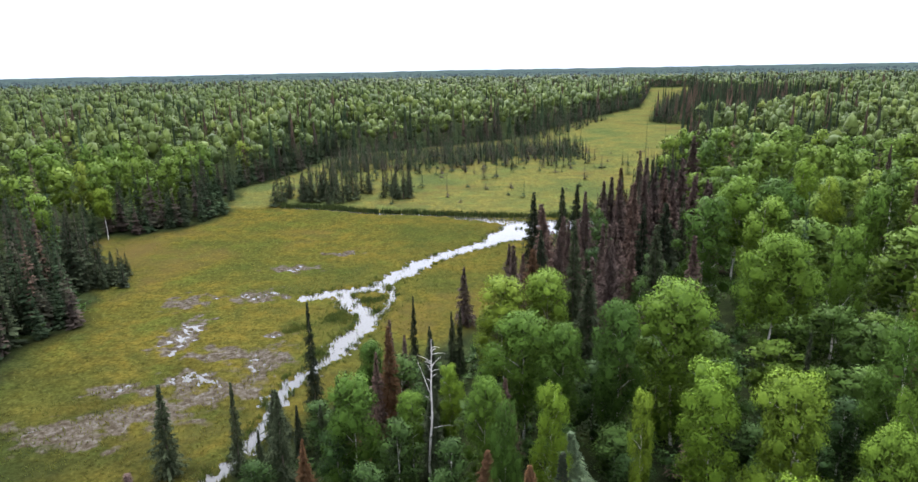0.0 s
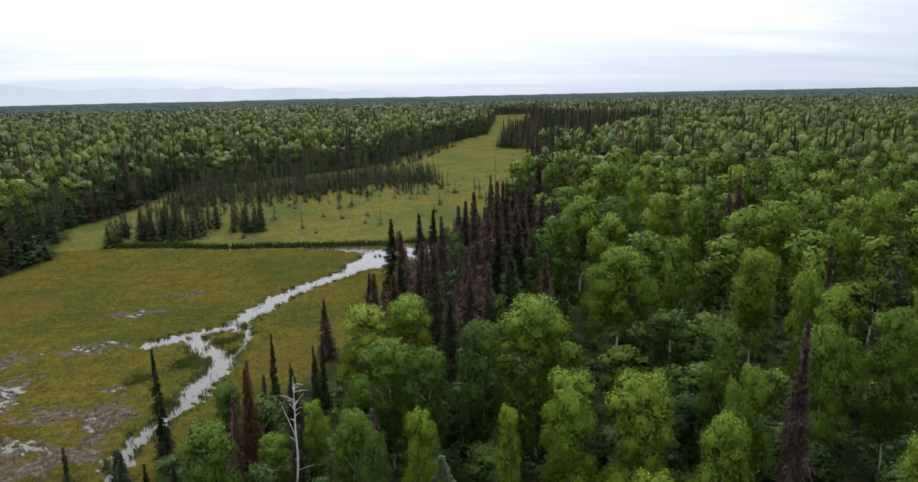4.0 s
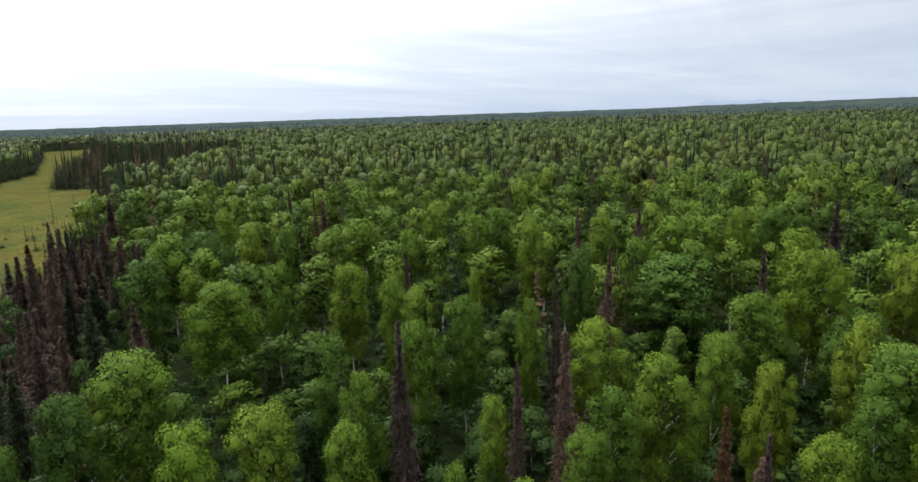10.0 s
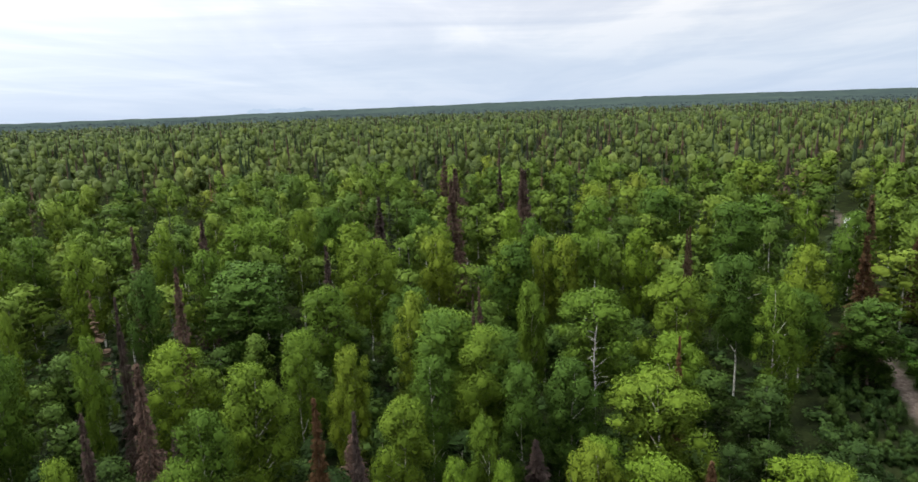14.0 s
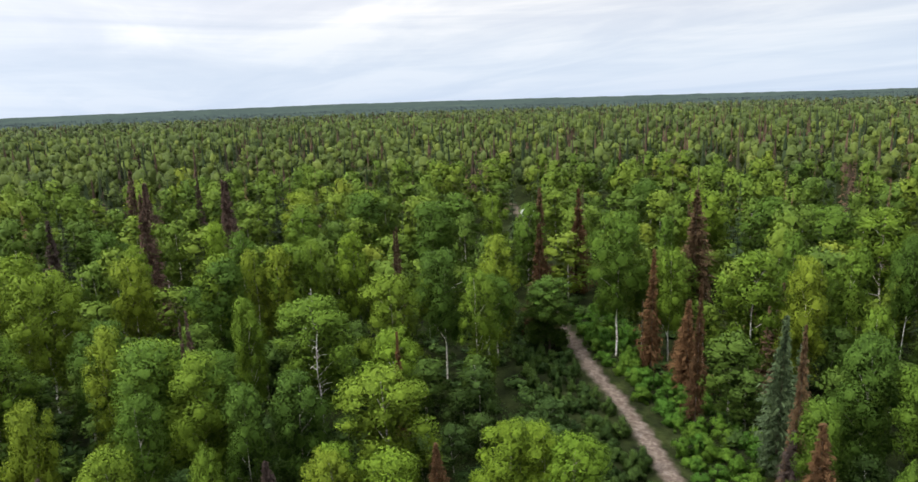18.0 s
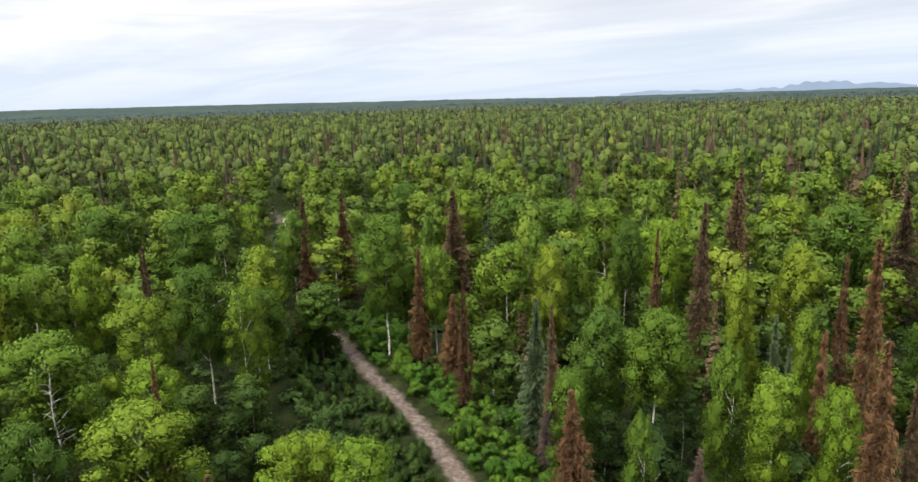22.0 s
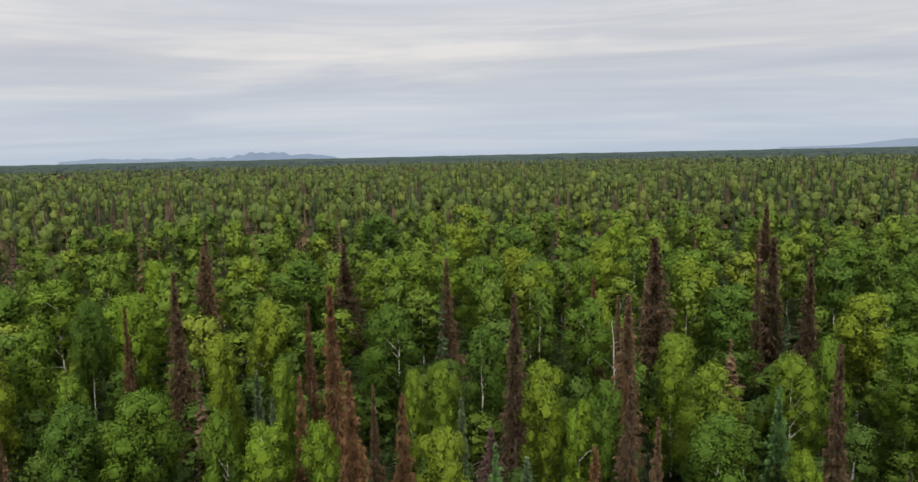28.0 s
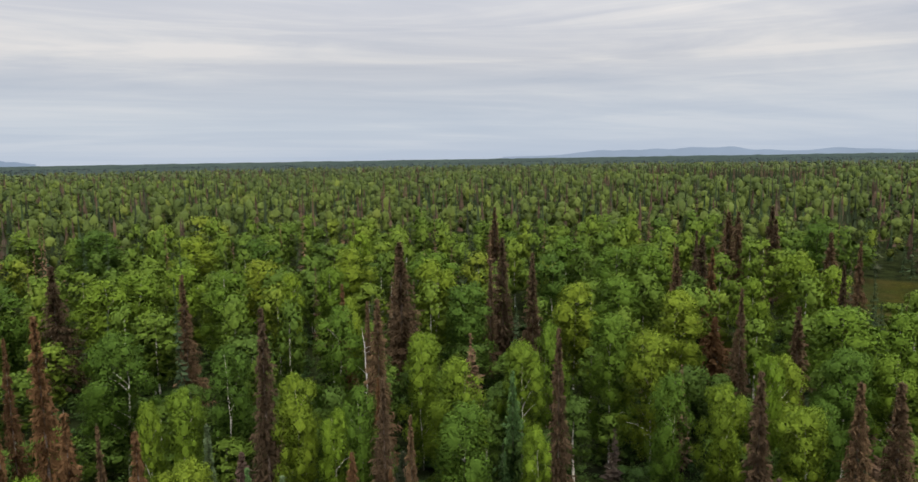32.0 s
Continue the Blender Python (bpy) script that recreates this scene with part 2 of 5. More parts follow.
def ground_material():
    s = Nodes("ground_cover")
    marsh, wet, track = s.attribute("marsh"), s.attribute("wet"), s.attribute("track")
    big = s.noise(0.045, 5.0, 0.6)
    mid = s.noise(0.35, 4.0, 0.6)
    fine = s.noise(3.0, 4.0, 0.65)
    sedge = s.ramp(big, [(0.36, (0.036, 0.041, 0.010)), (0.44, (0.052, 0.050, 0.011)), (0.50, (0.062, 0.053, 0.011)), (0.56, (0.078, 0.060, 0.012)), (0.63, (0.048, 0.049, 0.011))])
    sedge = s.mix(s.ramp(mid, [(0.38, 0.0), (0.68, 0.75)]), sedge, (0.033, 0.035, 0.010))
    sedge = s.mix(s.ramp(s.noise(0.13, 5.0, 0.65), [(0.54, 0.0), (0.66, 0.6)]), sedge, (0.050, 0.058, 0.012))
    sedge = s.mix(1.0, sedge, s.ramp(fine, [(0.3, 0.55), (0.7, 1.42)]), "MULTIPLY")
    peat = s.ramp(s.noise(1.3, 6.0, 0.75), [(0.36, (0.020, 0.015, 0.009)), (0.48, (0.038, 0.031, 0.021)), (0.56, (0.060, 0.052, 0.040)), (0.68, (0.092, 0.084, 0.072))])
    sedge = s.mix(s.attribute("sedge_dark"), sedge, s.mix(1.0, sedge, (0.54, 0.60, 0.72), "MULTIPLY"))
    sedge = s.mix(s.attribute("fen"), s.mix(1.0, sedge, (0.78, 0.80, 0.74), "MULTIPLY"), s.mix(1.0, sedge, (1.10, 1.22, 1.5), "MULTIPLY"))
    sedge = s.mix(1.0, sedge, s.ramp(s.noise(1.1, 5.0, 0.7), [(0.35, 0.68), (0.65, 1.26)]), "MULTIPLY")
    rusty = s.ramp(s.noise(0.022, 5.0, 0.65), [(0.53, 0.0), (0.64, 0.75)])
    sedge = s.mix(rusty, sedge, (0.050, 0.036, 0.012))
    ragged = s.math("ADD", wet, s.math("MULTIPLY", s.math("SUBTRACT", s.noise(0.8, 5.0, 0.7), 0.5), 1.1))
    sedge = s.mix(s.ramp(ragged, [(0.32, 0.0), (0.62, 1.0)]), sedge, peat)
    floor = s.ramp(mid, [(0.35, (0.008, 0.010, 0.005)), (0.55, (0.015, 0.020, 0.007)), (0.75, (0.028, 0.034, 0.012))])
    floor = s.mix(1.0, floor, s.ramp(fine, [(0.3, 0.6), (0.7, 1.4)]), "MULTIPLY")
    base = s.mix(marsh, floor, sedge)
    gravel = s.ramp(s.noise(2.2, 6.0, 0.7), [(0.3, (0.050, 0.037, 0.028)), (0.5, (0.088, 0.069, 0.055)), (0.72, (0.16, 0.135, 0.115))])
    base = s.mix(track, base, gravel)
    return s.finish(base, rough=0.9, spec=0.0, bump=fine, distance=0.08)


ground_mat = ground_material()
sedge_s = Nodes("sedge_blades")
sedge_mat = sedge_s.finish(sedge_s.ramp(sedge_s.noise(0.06, 4.0), [(0.35, (0.058, 0.072, 0.015)), (0.5, (0.080, 0.080, 0.017)), (0.62, (0.098, 0.086, 0.018))]), rough=0.7, spec=0.05, translucent=0.5)
water_s = Nodes("slow_brown_water")
water_mat = water_s.finish((0.035, 0.032, 0.022), rough=0.09, spec=0.5, bump=water_s.noise(1.2, 3.0), distance=0.01)
far_s = Nodes("hazed_forest_canopy")
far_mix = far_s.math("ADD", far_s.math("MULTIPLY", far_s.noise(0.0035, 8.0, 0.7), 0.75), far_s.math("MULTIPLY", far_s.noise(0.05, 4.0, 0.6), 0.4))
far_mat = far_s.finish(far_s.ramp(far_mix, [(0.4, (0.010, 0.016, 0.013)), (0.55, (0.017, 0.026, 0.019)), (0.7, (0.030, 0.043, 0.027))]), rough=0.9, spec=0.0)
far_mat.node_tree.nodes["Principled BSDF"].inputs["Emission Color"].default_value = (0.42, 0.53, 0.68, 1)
far_mat.node_tree.nodes["Principled BSDF"].inputs["Emission Strength"].default_value = 0.095   # air light over kilometres, painted in as a faint blue glow


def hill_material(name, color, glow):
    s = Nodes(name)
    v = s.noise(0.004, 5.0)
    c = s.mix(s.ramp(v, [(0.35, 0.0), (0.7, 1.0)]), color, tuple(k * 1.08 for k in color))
    # the hills glow by themselves: haze and distance painted as blue emission
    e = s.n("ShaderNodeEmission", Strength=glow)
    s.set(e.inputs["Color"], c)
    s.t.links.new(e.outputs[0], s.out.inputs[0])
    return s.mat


# ---- mesh tools ----
rng = np.random.default_rng(11)


def mesh_from(name, parts, material, tint=None, smooth=False, normals=None):
    """One mesh from (vertices, faces) arrays; faces of three or four corners."""
    me = bpy.data.meshes.new(name)
    base, verts, loops, sizes = 0, [], [], []
    for v, f in parts:
        verts.append(np.asarray(v, np.float32).reshape(-1, 3))
        f = np.asarray(f, np.int64)
        loops.append((f + base).ravel())
        sizes.append(np.full(len(f), f.shape[1]))
        base += len(verts[-1])
    verts, loops, sizes = np.concatenate(verts), np.concatenate(loops), np.concatenate(sizes)
    me.vertices.add(len(verts))
    me.vertices.foreach_set("co", verts.ravel())
    me.loops.add(len(loops))
    me.loops.foreach_set("vertex_index", loops.astype(np.int32))
    me.polygons.add(len(sizes))
    me.polygons.foreach_set("loop_start", np.concatenate([[0], np.cumsum(sizes)[:-1]]).astype(np.int32))
    me.polygons.foreach_set("use_smooth", np.full(len(sizes), smooth or normals is not None))
    if tint is not None:
        me.attributes.new("tint", "FLOAT", "POINT").data.foreach_set("value", np.asarray(tint, np.float32))
    me.materials.append(material)
    me.update(calc_edges=True)
    if normals is not None:
        me.attributes.new("custom_normal", "FLOAT_VECTOR", "POINT").data.foreach_set("vector", np.asarray(normals, np.float32).ravel())
    return me


def soft_normals(parts, c, s, axis, spread):
    """Leaf normals that follow the rounded sprays and the whole crown, so that light falls off over its form."""
    v = np.concatenate([a for a, _ in parts])
    near = np.full(len(v), 1e9)
    lobe = np.zeros((len(v), 3))
    for k in range(len(c)):
        d = (v - c[k]) / s[k]
        q = np.einsum("ij,ij->i", d, d)
        lobe[q < near] = d[q < near]
        near = np.minimum(near, q)
    whole = (v - np.asarray(axis)) / np.asarray(spread)
    r = np.random.default_rng(len(v))
    noise = r.normal(size=v.shape)
    return unit(0.46 * unit(lobe) + 0.74 * unit(whole) + 0.28 * noise)


def child(name, mesh, parent, label=""):
    ob = new(name, mesh)
    ob.parent = parent
    return tagged(ob, label)


def unit(v):
    return v / (np.linalg.norm(v, axis=-1, keepdims=True) + 1e-9)


def leaves(centres, normals, size, r, aspect=0.8):
    """Leaf sprays: small three-cornered blades across the given normals."""
    n = len(centres)
    t = unit(np.cross(normals, r.normal(size=(n, 3))))
    b = np.cross(normals, t)
    s = (size * r.uniform(0.6, 1.4, n))[:, None]
    v = np.stack([centres - t * s * 0.5, centres + t * s * 0.35 - b * s * aspect * 0.5, centres + t * s * 0.45 + b * s * aspect * 0.5], 1)
    return v.reshape(-1, 3), np.arange(3 * n).reshape(n, 3)


def ico(level):
    bm = bmesh.new()
    bmesh.ops.create_icosphere(bm, subdivisions=level, radius=1)
    v = np.array([x.co[:] for x in bm.verts])
    f = np.array([[x.index for x in p.verts] for p in bm.faces])
    bm.free()
    return v, f


ICO1 = ico(1)


def tube(points, radii, sides=6):
    """A tapered round stem along a line."""
    points, radii = np.asarray(points, float), np.asarray(radii, float)
    d = unit(np.gradient(points, axis=0))
    a = unit(np.cross(d, np.array([0.31, 0.95, 0.02])))
    b = np.cross(d, a)
    ang = np.arange(sides) * 2 * np.pi / sides
    ring = a[:, None] * np.cos(ang)[None, :, None] + b[:, None] * np.sin(ang)[None, :, None]
    v = (points[:, None] + ring * radii[:, None, None]).reshape(-1, 3)
    i, j = np.meshgrid(np.arange(len(points) - 1), np.arange(sides), indexing="ij")
    k = (j + 1) % sides
    f = np.stack([i * sides + j, i * sides + k, (i + 1) * sides + k, (i + 1) * sides + j], -1).reshape(-1, 4)
    return v, f


# ---- trees ----
def crown_lobes(r, h, rad, count, low=0.36):
    """Centres and radii of the drooping sprays that make up a broadleaf crown."""
    u = np.concatenate([[0.95, 0.86], (np.arange(count - 2) + r.uniform(0, 1, count - 2)) / (count - 2)])
    x = 0.05 + 0.90 * u ** 0.9
    ang = np.arange(count) * 2.4 + r.uniform(-0.7, 0.7, count)
    lean = 1 + 0.20 * np.sin(2 * ang + r.uniform(0, 6)) + 0.15 * np.sin(3 * ang + 5 * x + r.uniform(0, 6))
    prof = np.clip(1 - (np.abs(x - 0.40) / 0.66) ** 2.3, 0.03, 1) ** 0.6
    inner = r.uniform(size=count) < 0.22
    s = rad * r.uniform(0.20, 0.46, count) * (0.66 + 0.35 * prof) * (36 / count) ** 0.33
    out = np.maximum(prof * lean * rad - 0.8 * s, 0) * np.where(inner, r.uniform(0.1, 0.5, count), r.uniform(0.72, 1.0, count))
    out[0] = 0.08 * rad
    z = (low + (1 - low) * x) * h
    c = np.stack([np.cos(ang) * out, np.sin(ang) * out, np.minimum(z, h - s * 1.2)], 1)
    return c, s


def birch_parts(r, h=15.0, rad=3.2, count=16, n_leaf=3000, size=0.30, low=0.36, core=None, sides=7, limbs=7, shell=0.42):
    core = core or ICO1
    c, s = crown_lobes(r, h, rad, count, low)
    droop = np.array([1, 1, 1.0])
    crown = []
    for k in range(count):
        v, f = core
        w = v * (s[k] * 0.46) * droop * (1 + r.normal(size=(len(v), 1)) * 0.14)
        crown.append((w + c[k], f))
    weight = s ** 2 / (s ** 2).sum()
    which = r.choice(count, int(n_leaf * 1.9), p=weight)
    d = unit(r.normal(size=(len(which), 3)) + np.array([0, 0, 0.35]))
    ragged = 0.72 + shell * r.uniform(0, 1, len(which)) ** 1.5 + 0.10 * np.sin(9 * d[:, 0] + 7 * d[:, 1] + which) * np.sin(8 * d[:, 2] + which)
    p = c[which] + d * (s[which] * ragged)[:, None] * droop
    hidden = np.zeros(len(p), bool)
    for k in range(count):
        hidden |= (np.linalg.norm((p - c[k]) / droop, axis=1) < 0.62 * s[k])
    p, d = p[~hidden][:n_leaf], d[~hidden][:n_leaf]
    nrm = unit(d + r.normal(size=d.shape) * 0.6)
    crown.append(leaves(p, nrm, size, r))
    n_in = n_leaf // 9
    u = r.uniform(low + 0.04, 0.88, n_in)
    a, ro = r.uniform(0, 2 * np.pi, n_in), rad * 0.62 * np.sqrt(r.uniform(0, 1, n_in))
    crown.append(leaves(np.column_stack([np.cos(a) * ro, np.sin(a) * ro, u * h]), unit(r.normal(size=(n_in, 3))), size * 1.7, r))
    nrm = soft_normals(crown, c, s, (0, 0, 0.64 * h), (rad, rad, 0.34 * h))
    zz = np.linspace(0, 0.93 * h, 8)
    bend = np.cumsum(r.normal(size=(8, 2)) * 0.11, axis=0)
    stem = np.stack([bend[:, 0], bend[:, 1], zz], 1)
    trunk = [tube(stem, np.linspace(0.125, 0.025, 8), sides)]
    twigs = []
    for k in range(min(limbs, count)):
        k = (k * 5 + 1) % count
        z0 = max(c[k][2] - s[k] * 1.8, 0.25 * h)
        foot = np.array([np.interp(z0, zz, stem[:, 0]), np.interp(z0, zz, stem[:, 1]), z0])
        mid = foot * 0.45 + c[k] * 0.55 + np.array([0, 0, 0.25])
        twigs.append(tube([foot, mid, c[k]], [0.07, 0.045, 0.015], 4))
    return trunk, crown, twigs, nrm


def spruce_parts(r, h=15.0, rad=1.5, levels=60, per=11, droop=0.35, sparse=0.0, twigs=12, low=0.05, full=0.05):
    """A narrow conifer: whorls of boughs that sag and lift at the tip, fringed with hanging twigs, shorter towards the top."""
    lev = np.repeat(np.arange(levels), per)
    n = len(lev)
    u = np.clip((lev + r.uniform(-0.45, 0.45, n)) / (levels - 1), 0, 1)
    keep = r.uniform(0, 1, n) > sparse
    u, lev = u[keep], lev[keep]
    n = len(u)
    z = h * (low + (0.985 - low) * u)
    tier = np.clip(r.normal(0.92, 0.17, levels), 0.5, 1.25)[lev]
    reach = rad * ((1 - u) ** 1.08 * 1.42 + 0.05) * tier * r.uniform(0.6, 1.12, n) * np.clip(u * 7 + 0.5, 0, 1)
    ang = r.uniform(0, 2 * np.pi, n)
    flank = 1 + 0.2 * np.sin(ang + 4 * u + r.uniform(0, 6))
    reach = reach * flank
    out = np.stack([np.cos(ang), np.sin(ang), np.zeros(n)], 1)
    side = np.stack([-np.sin(ang), np.cos(ang), np.zeros(n)], 1)
    upz = np.array([0, 0, 1.0])
    foot = np.stack([np.zeros(n), np.zeros(n), z], 1)
    tilt = droop * (1 - u * 0.8) + r.normal(size=n) * 0.16
    mid = foot + out * (reach * 0.6)[:, None] - upz * (reach * tilt * 0.75)[:, None]
    tip = foot + out * reach[:, None] - upz * (reach * tilt * 0.85)[:, None]
    wid = (0.035 + reach * full)[:, None]
    v = np.stack([foot + upz * 0.03, mid - side * wid - upz * 0.06, tip, mid + side * wid - upz * 0.06], 1).reshape(-1, 3)
    out_parts = [(v, np.arange(4 * n).reshape(n, 4))]
    for i in range(twigs):
        k = r.uniform(0.15, 1.0, n)[:, None]
        p0 = np.where(k < 0.6, foot + (mid - foot) * k / 0.6, mid + (tip - mid) * (k - 0.6) / 0.4)
        sgn = r.choice([-1, 1], n)[:, None]
        ln = (reach * r.uniform(0.14, 0.36, n))[:, None] + r.uniform(0.10, 0.30, (n, 1))
        sway = r.normal(size=(n, 1)) * 0.25
        way = side * sgn * 0.75 + out * 0.5 - upz * (0.35 + sway) if i % 3 else side * sgn * 0.3 + out * 0.2 - upz * (0.9 + sway)
        half = (0.03 + 0.05 * r.uniform(size=(n, 1))) * (1.6 if full > 0.1 else 1.0)
        out_parts.append((np.stack([p0 - out * half, p0 + way * ln, p0 + out * half + upz * 0.04], 1).reshape(-1, 3), np.arange(3 * n).reshape(n, 3)))
    stem = [tube([[0, 0, 0], [0, 0, h * 0.5], [0, 0, h]], [0.15 * h / 15, 0.09 * h / 15, 0.012], 6)]
    return stem, out_parts


def tree_thing(name, trunk, crown, bark, foliage, label, category, group, limbs=(), normals=None):
    root = tagged(new(name), label, category, group)
    for limb in limbs:
        child("limb", mesh_from("limb", [limb], bark, smooth=True), root)
    child("trunk", mesh_from("trunk", trunk, bark, smooth=True), root)
    child("crown", mesh_from("crown", crown, foliage, normals=normals), root)
    return root


class Kind:
    """Several grown shapes of one kind of tree; each place takes one of them, scaled and turned."""

    all = []

    def __init__(self, shapes, h, rad):
        Kind.all.append(self)
        self.shapes, self.h, self.rad, self.used = shapes, h, rad, [False] * len(shapes)

    def put(self, x, y, h, rad, turn, z=0.0):
        k = int(abs(x * 7.3 + y * 3.1) * 10) % len(self.shapes)
        m = pose(x, y, z, 0, 0, turn) @ Matrix.Diagonal((rad / self.rad, rad / self.rad, h / self.h, 1))
        if not self.used[k]:
            self.used[k] = True
            self.shapes[k].matrix_basis = m
            return self.shapes[k]
        first = self.shapes[k].scale
        return copy_thing(self.shapes[k], m @ Matrix.Diagonal((1 / first.x, 1 / first.y, 1 / first.z, 1)))


def birches(n, label, seed, foliage, lows=(0.06, 0.12, 0.18, 0.08, 0.22), name="birch_tree", bark=birch_bark, **kw):
    made = []
    for i in range(n):
        t, c, b, nrm = birch_parts(np.random.default_rng(seed + i), low=lows[i % len(lows)], **kw)
        if len(b) < 6:
            t, b = t + b, ()
        made.append(tree_thing(name, t, c, bark, foliage, label, "tree", f"{name.split('_')[0]}es of the forest" if "birch" in name else "willows of the forest", b, nrm))
    return Kind(made, 15.0, 3.2)


def spruces(n, label, foliage, seed, name="spruce_tree", **kw):
    made = []
    for i in range(n):
        t, c = spruce_parts(np.random.default_rng(seed + i), **kw)
        made.append(tree_thing(name, t, c, spruce_bark, foliage, label, "tree", "spruces of the forest"))
    return Kind(made, 15.0, 1.26)


# ---- plan: marsh, stream, trail ----
MARSH = np.array([(-50, 64), (-51, 72), (-49, 79), (-57, 96), (-74, 117), (-71, 126), (-58, 132), (-52, 145), (-60, 179), (-53, 198), (-46, 236), (-36, 256), (-3, 275),
                  (35, 304), (82, 399), (108, 446), (143, 500), (215, 720), (290, 960), (345, 960), (272, 720), (182, 530), (112, 375), (131, 347), (104, 279), (70, 206), (36, 135),
                  (20, 110), (11, 94), (5, 80), (-2, 69), (-8, 61), (-14, 52), (-20, 43), (-30, 34), (-50, 30), (-62, 45)], float)
BELT = np.array([(5, 63), (23, 58), (50, 118), (40, 134), (20, 112), (11, 95)], float)   # dead spruces beside the stream
MEADOW = np.array([(-112, -74), (-128, -92), (-146, -104), (-158, -106), (-164, -94), (-150, -78), (-130, -66)], float)
STRIP = np.array([(160, 436), (200, 436), (244, 428), (236, 412), (200, 420), (158, 422)], float)   # narrow opening past the belt of dark spruces
SLOUGH = [(-39.6, 54.0, 0.9), (-35.5, 54.6, 1.4), (-31.5, 56.5, 1.5), (-28.3, 58.4, 1.3), (-24.2, 60.0, 1.2), (-21.5, 63.4, 0.9), (-19.6, 68.5, 0.4)]   # wet muddy slough
STREAM = [(60, 150, 3.0), (39, 134, 5.0), (31, 130.6, 5.4), (22.3, 129.4, 5.8), (15.5, 127.5, 5.6), (11.2, 123.4, 4.0), (6.8, 117.8, 1.7), (-1.0, 110.8, 1.4), (-5.5, 105.3, 1.5), (-9.3, 98.5, 1.4), (-11.6, 93.0, 1.2), (-17.4, 91.3, 1.0), (-22.0, 88.8, 0.9)]
BRANCH = [(-16.9, 89.8, 1.2), (-14.1, 84.7, 1.4), (-11.6, 82.0, 1.4), (-12.0, 76.9, 1.15), (-13.9, 72.6, 1.3), (-14.8, 67.1, 0.5), (-17.2, 63.7, 0.8), (-18.2, 59.2, 0.6), (-18.4, 54.1, 0.4), (-18.8, 49.0, 0.5), (-20.9, 44.0, 0.9), (-24, 38, 0.9)]
SIDE = [(-9.6, 94, 0.1), (-9.2, 88.5, 0.2), (-9.6, 84, 0.3), (-11.0, 81, 0.7)]
SPUR = [(-1, 140.5, 0.8), (5, 138, 1.2), (12, 134, 2.0), (18, 130, 4.0)]
# dark cut that stands in for the shadow below the bank
DITCH = [(18, 137.5, 0.7), (3, 140.3, 0.8), (-8, 143.6, 0.7), (-18, 145.2, 0.6), (-30, 151, 0.5), (-42, 154, 0.4)]
UPPER = [(82, 214, 1.0), (74, 209, 2.0), (68, 206, 0.8)]
GLADE = np.array([(69, -22), (76, -28), (73, -36), (70, -42), (56, -39), (48, -37), (48, -33), (55, -27), (57, -20)], float)   # open shaded floor beside the trail
TRAIL = [(178, -94), (150, -82), (120, -66.5), (95, -55), (71, -45.6), (60, -42.0), (50, -39.2), (37, -34.4), (24, -29), (4, -20), (-20, -12)]


def segments_distance(p, line):
    """Distance of points to a polyline."""
    line = np.asarray(line, float)
    best = np.full(len(p), 1e9)
    for a, b in zip(line[:-1], line[1:]):
        d = b - a
        t = np.clip(((p - a) @ d) / (d @ d), 0, 1)
        best = np.minimum(best, np.hypot(*(p - a - t[:, None] * d).T))
    return best


def ribbon(p, rows):
    """Metres inside a band of changing half width along a line (below nought: outside)."""
    rows = np.asarray(rows, float)
    best = np.full(len(p), -1e9)
    for a, b in zip(rows[:-1], rows[1:]):
        d = b[:2] - a[:2]
        t = np.clip(((p - a[:2]) @ d) / (d @ d), 0, 1)
        best = np.maximum(best, a[2] + (b[2] - a[2]) * t - np.hypot(*(p - a[:2] - t[:, None] * d).T))
    return best


def inside(p, poly):
    x, y = p[:, 0], p[:, 1]
    res = np.zeros(len(p), bool)
    for (x0, y0), (x1, y1) in zip(poly, np.roll(poly, -1, axis=0)):
        hit = ((y0 > y) != (y1 > y)) & (x < (x1 - x0) * (y - y0) / (y1 - y0 + 1e-12) + x0)
        res ^= hit
    return res


def signed(p, poly):
    """Metres inside the outline (below nought: outside)."""
    d = segments_distance(p, np.vstack([poly, poly[:1]]))
    return np.where(inside(p, poly), d, -d)


def open_ground(p):
    return np.maximum.reduce([signed(p, MARSH), signed(p, MEADOW), signed(p, STRIP)])


def wobble(p, scale, seed):
    """Smooth noise from a few turned waves, about -1 to 1."""
    r = np.random.default_rng(seed)
    out = np.zeros(len(p))
    for k in range(9):
        a, f, ph = r.uniform(0, 2 * np.pi), r.uniform(0.6, 1.9) / scale, r.uniform(0, 2 * np.pi)
        out += np.sin((p[:, 0] * np.cos(a) + p[:, 1] * np.sin(a)) * f * 2 * np.pi + ph)
    return out / 4.0


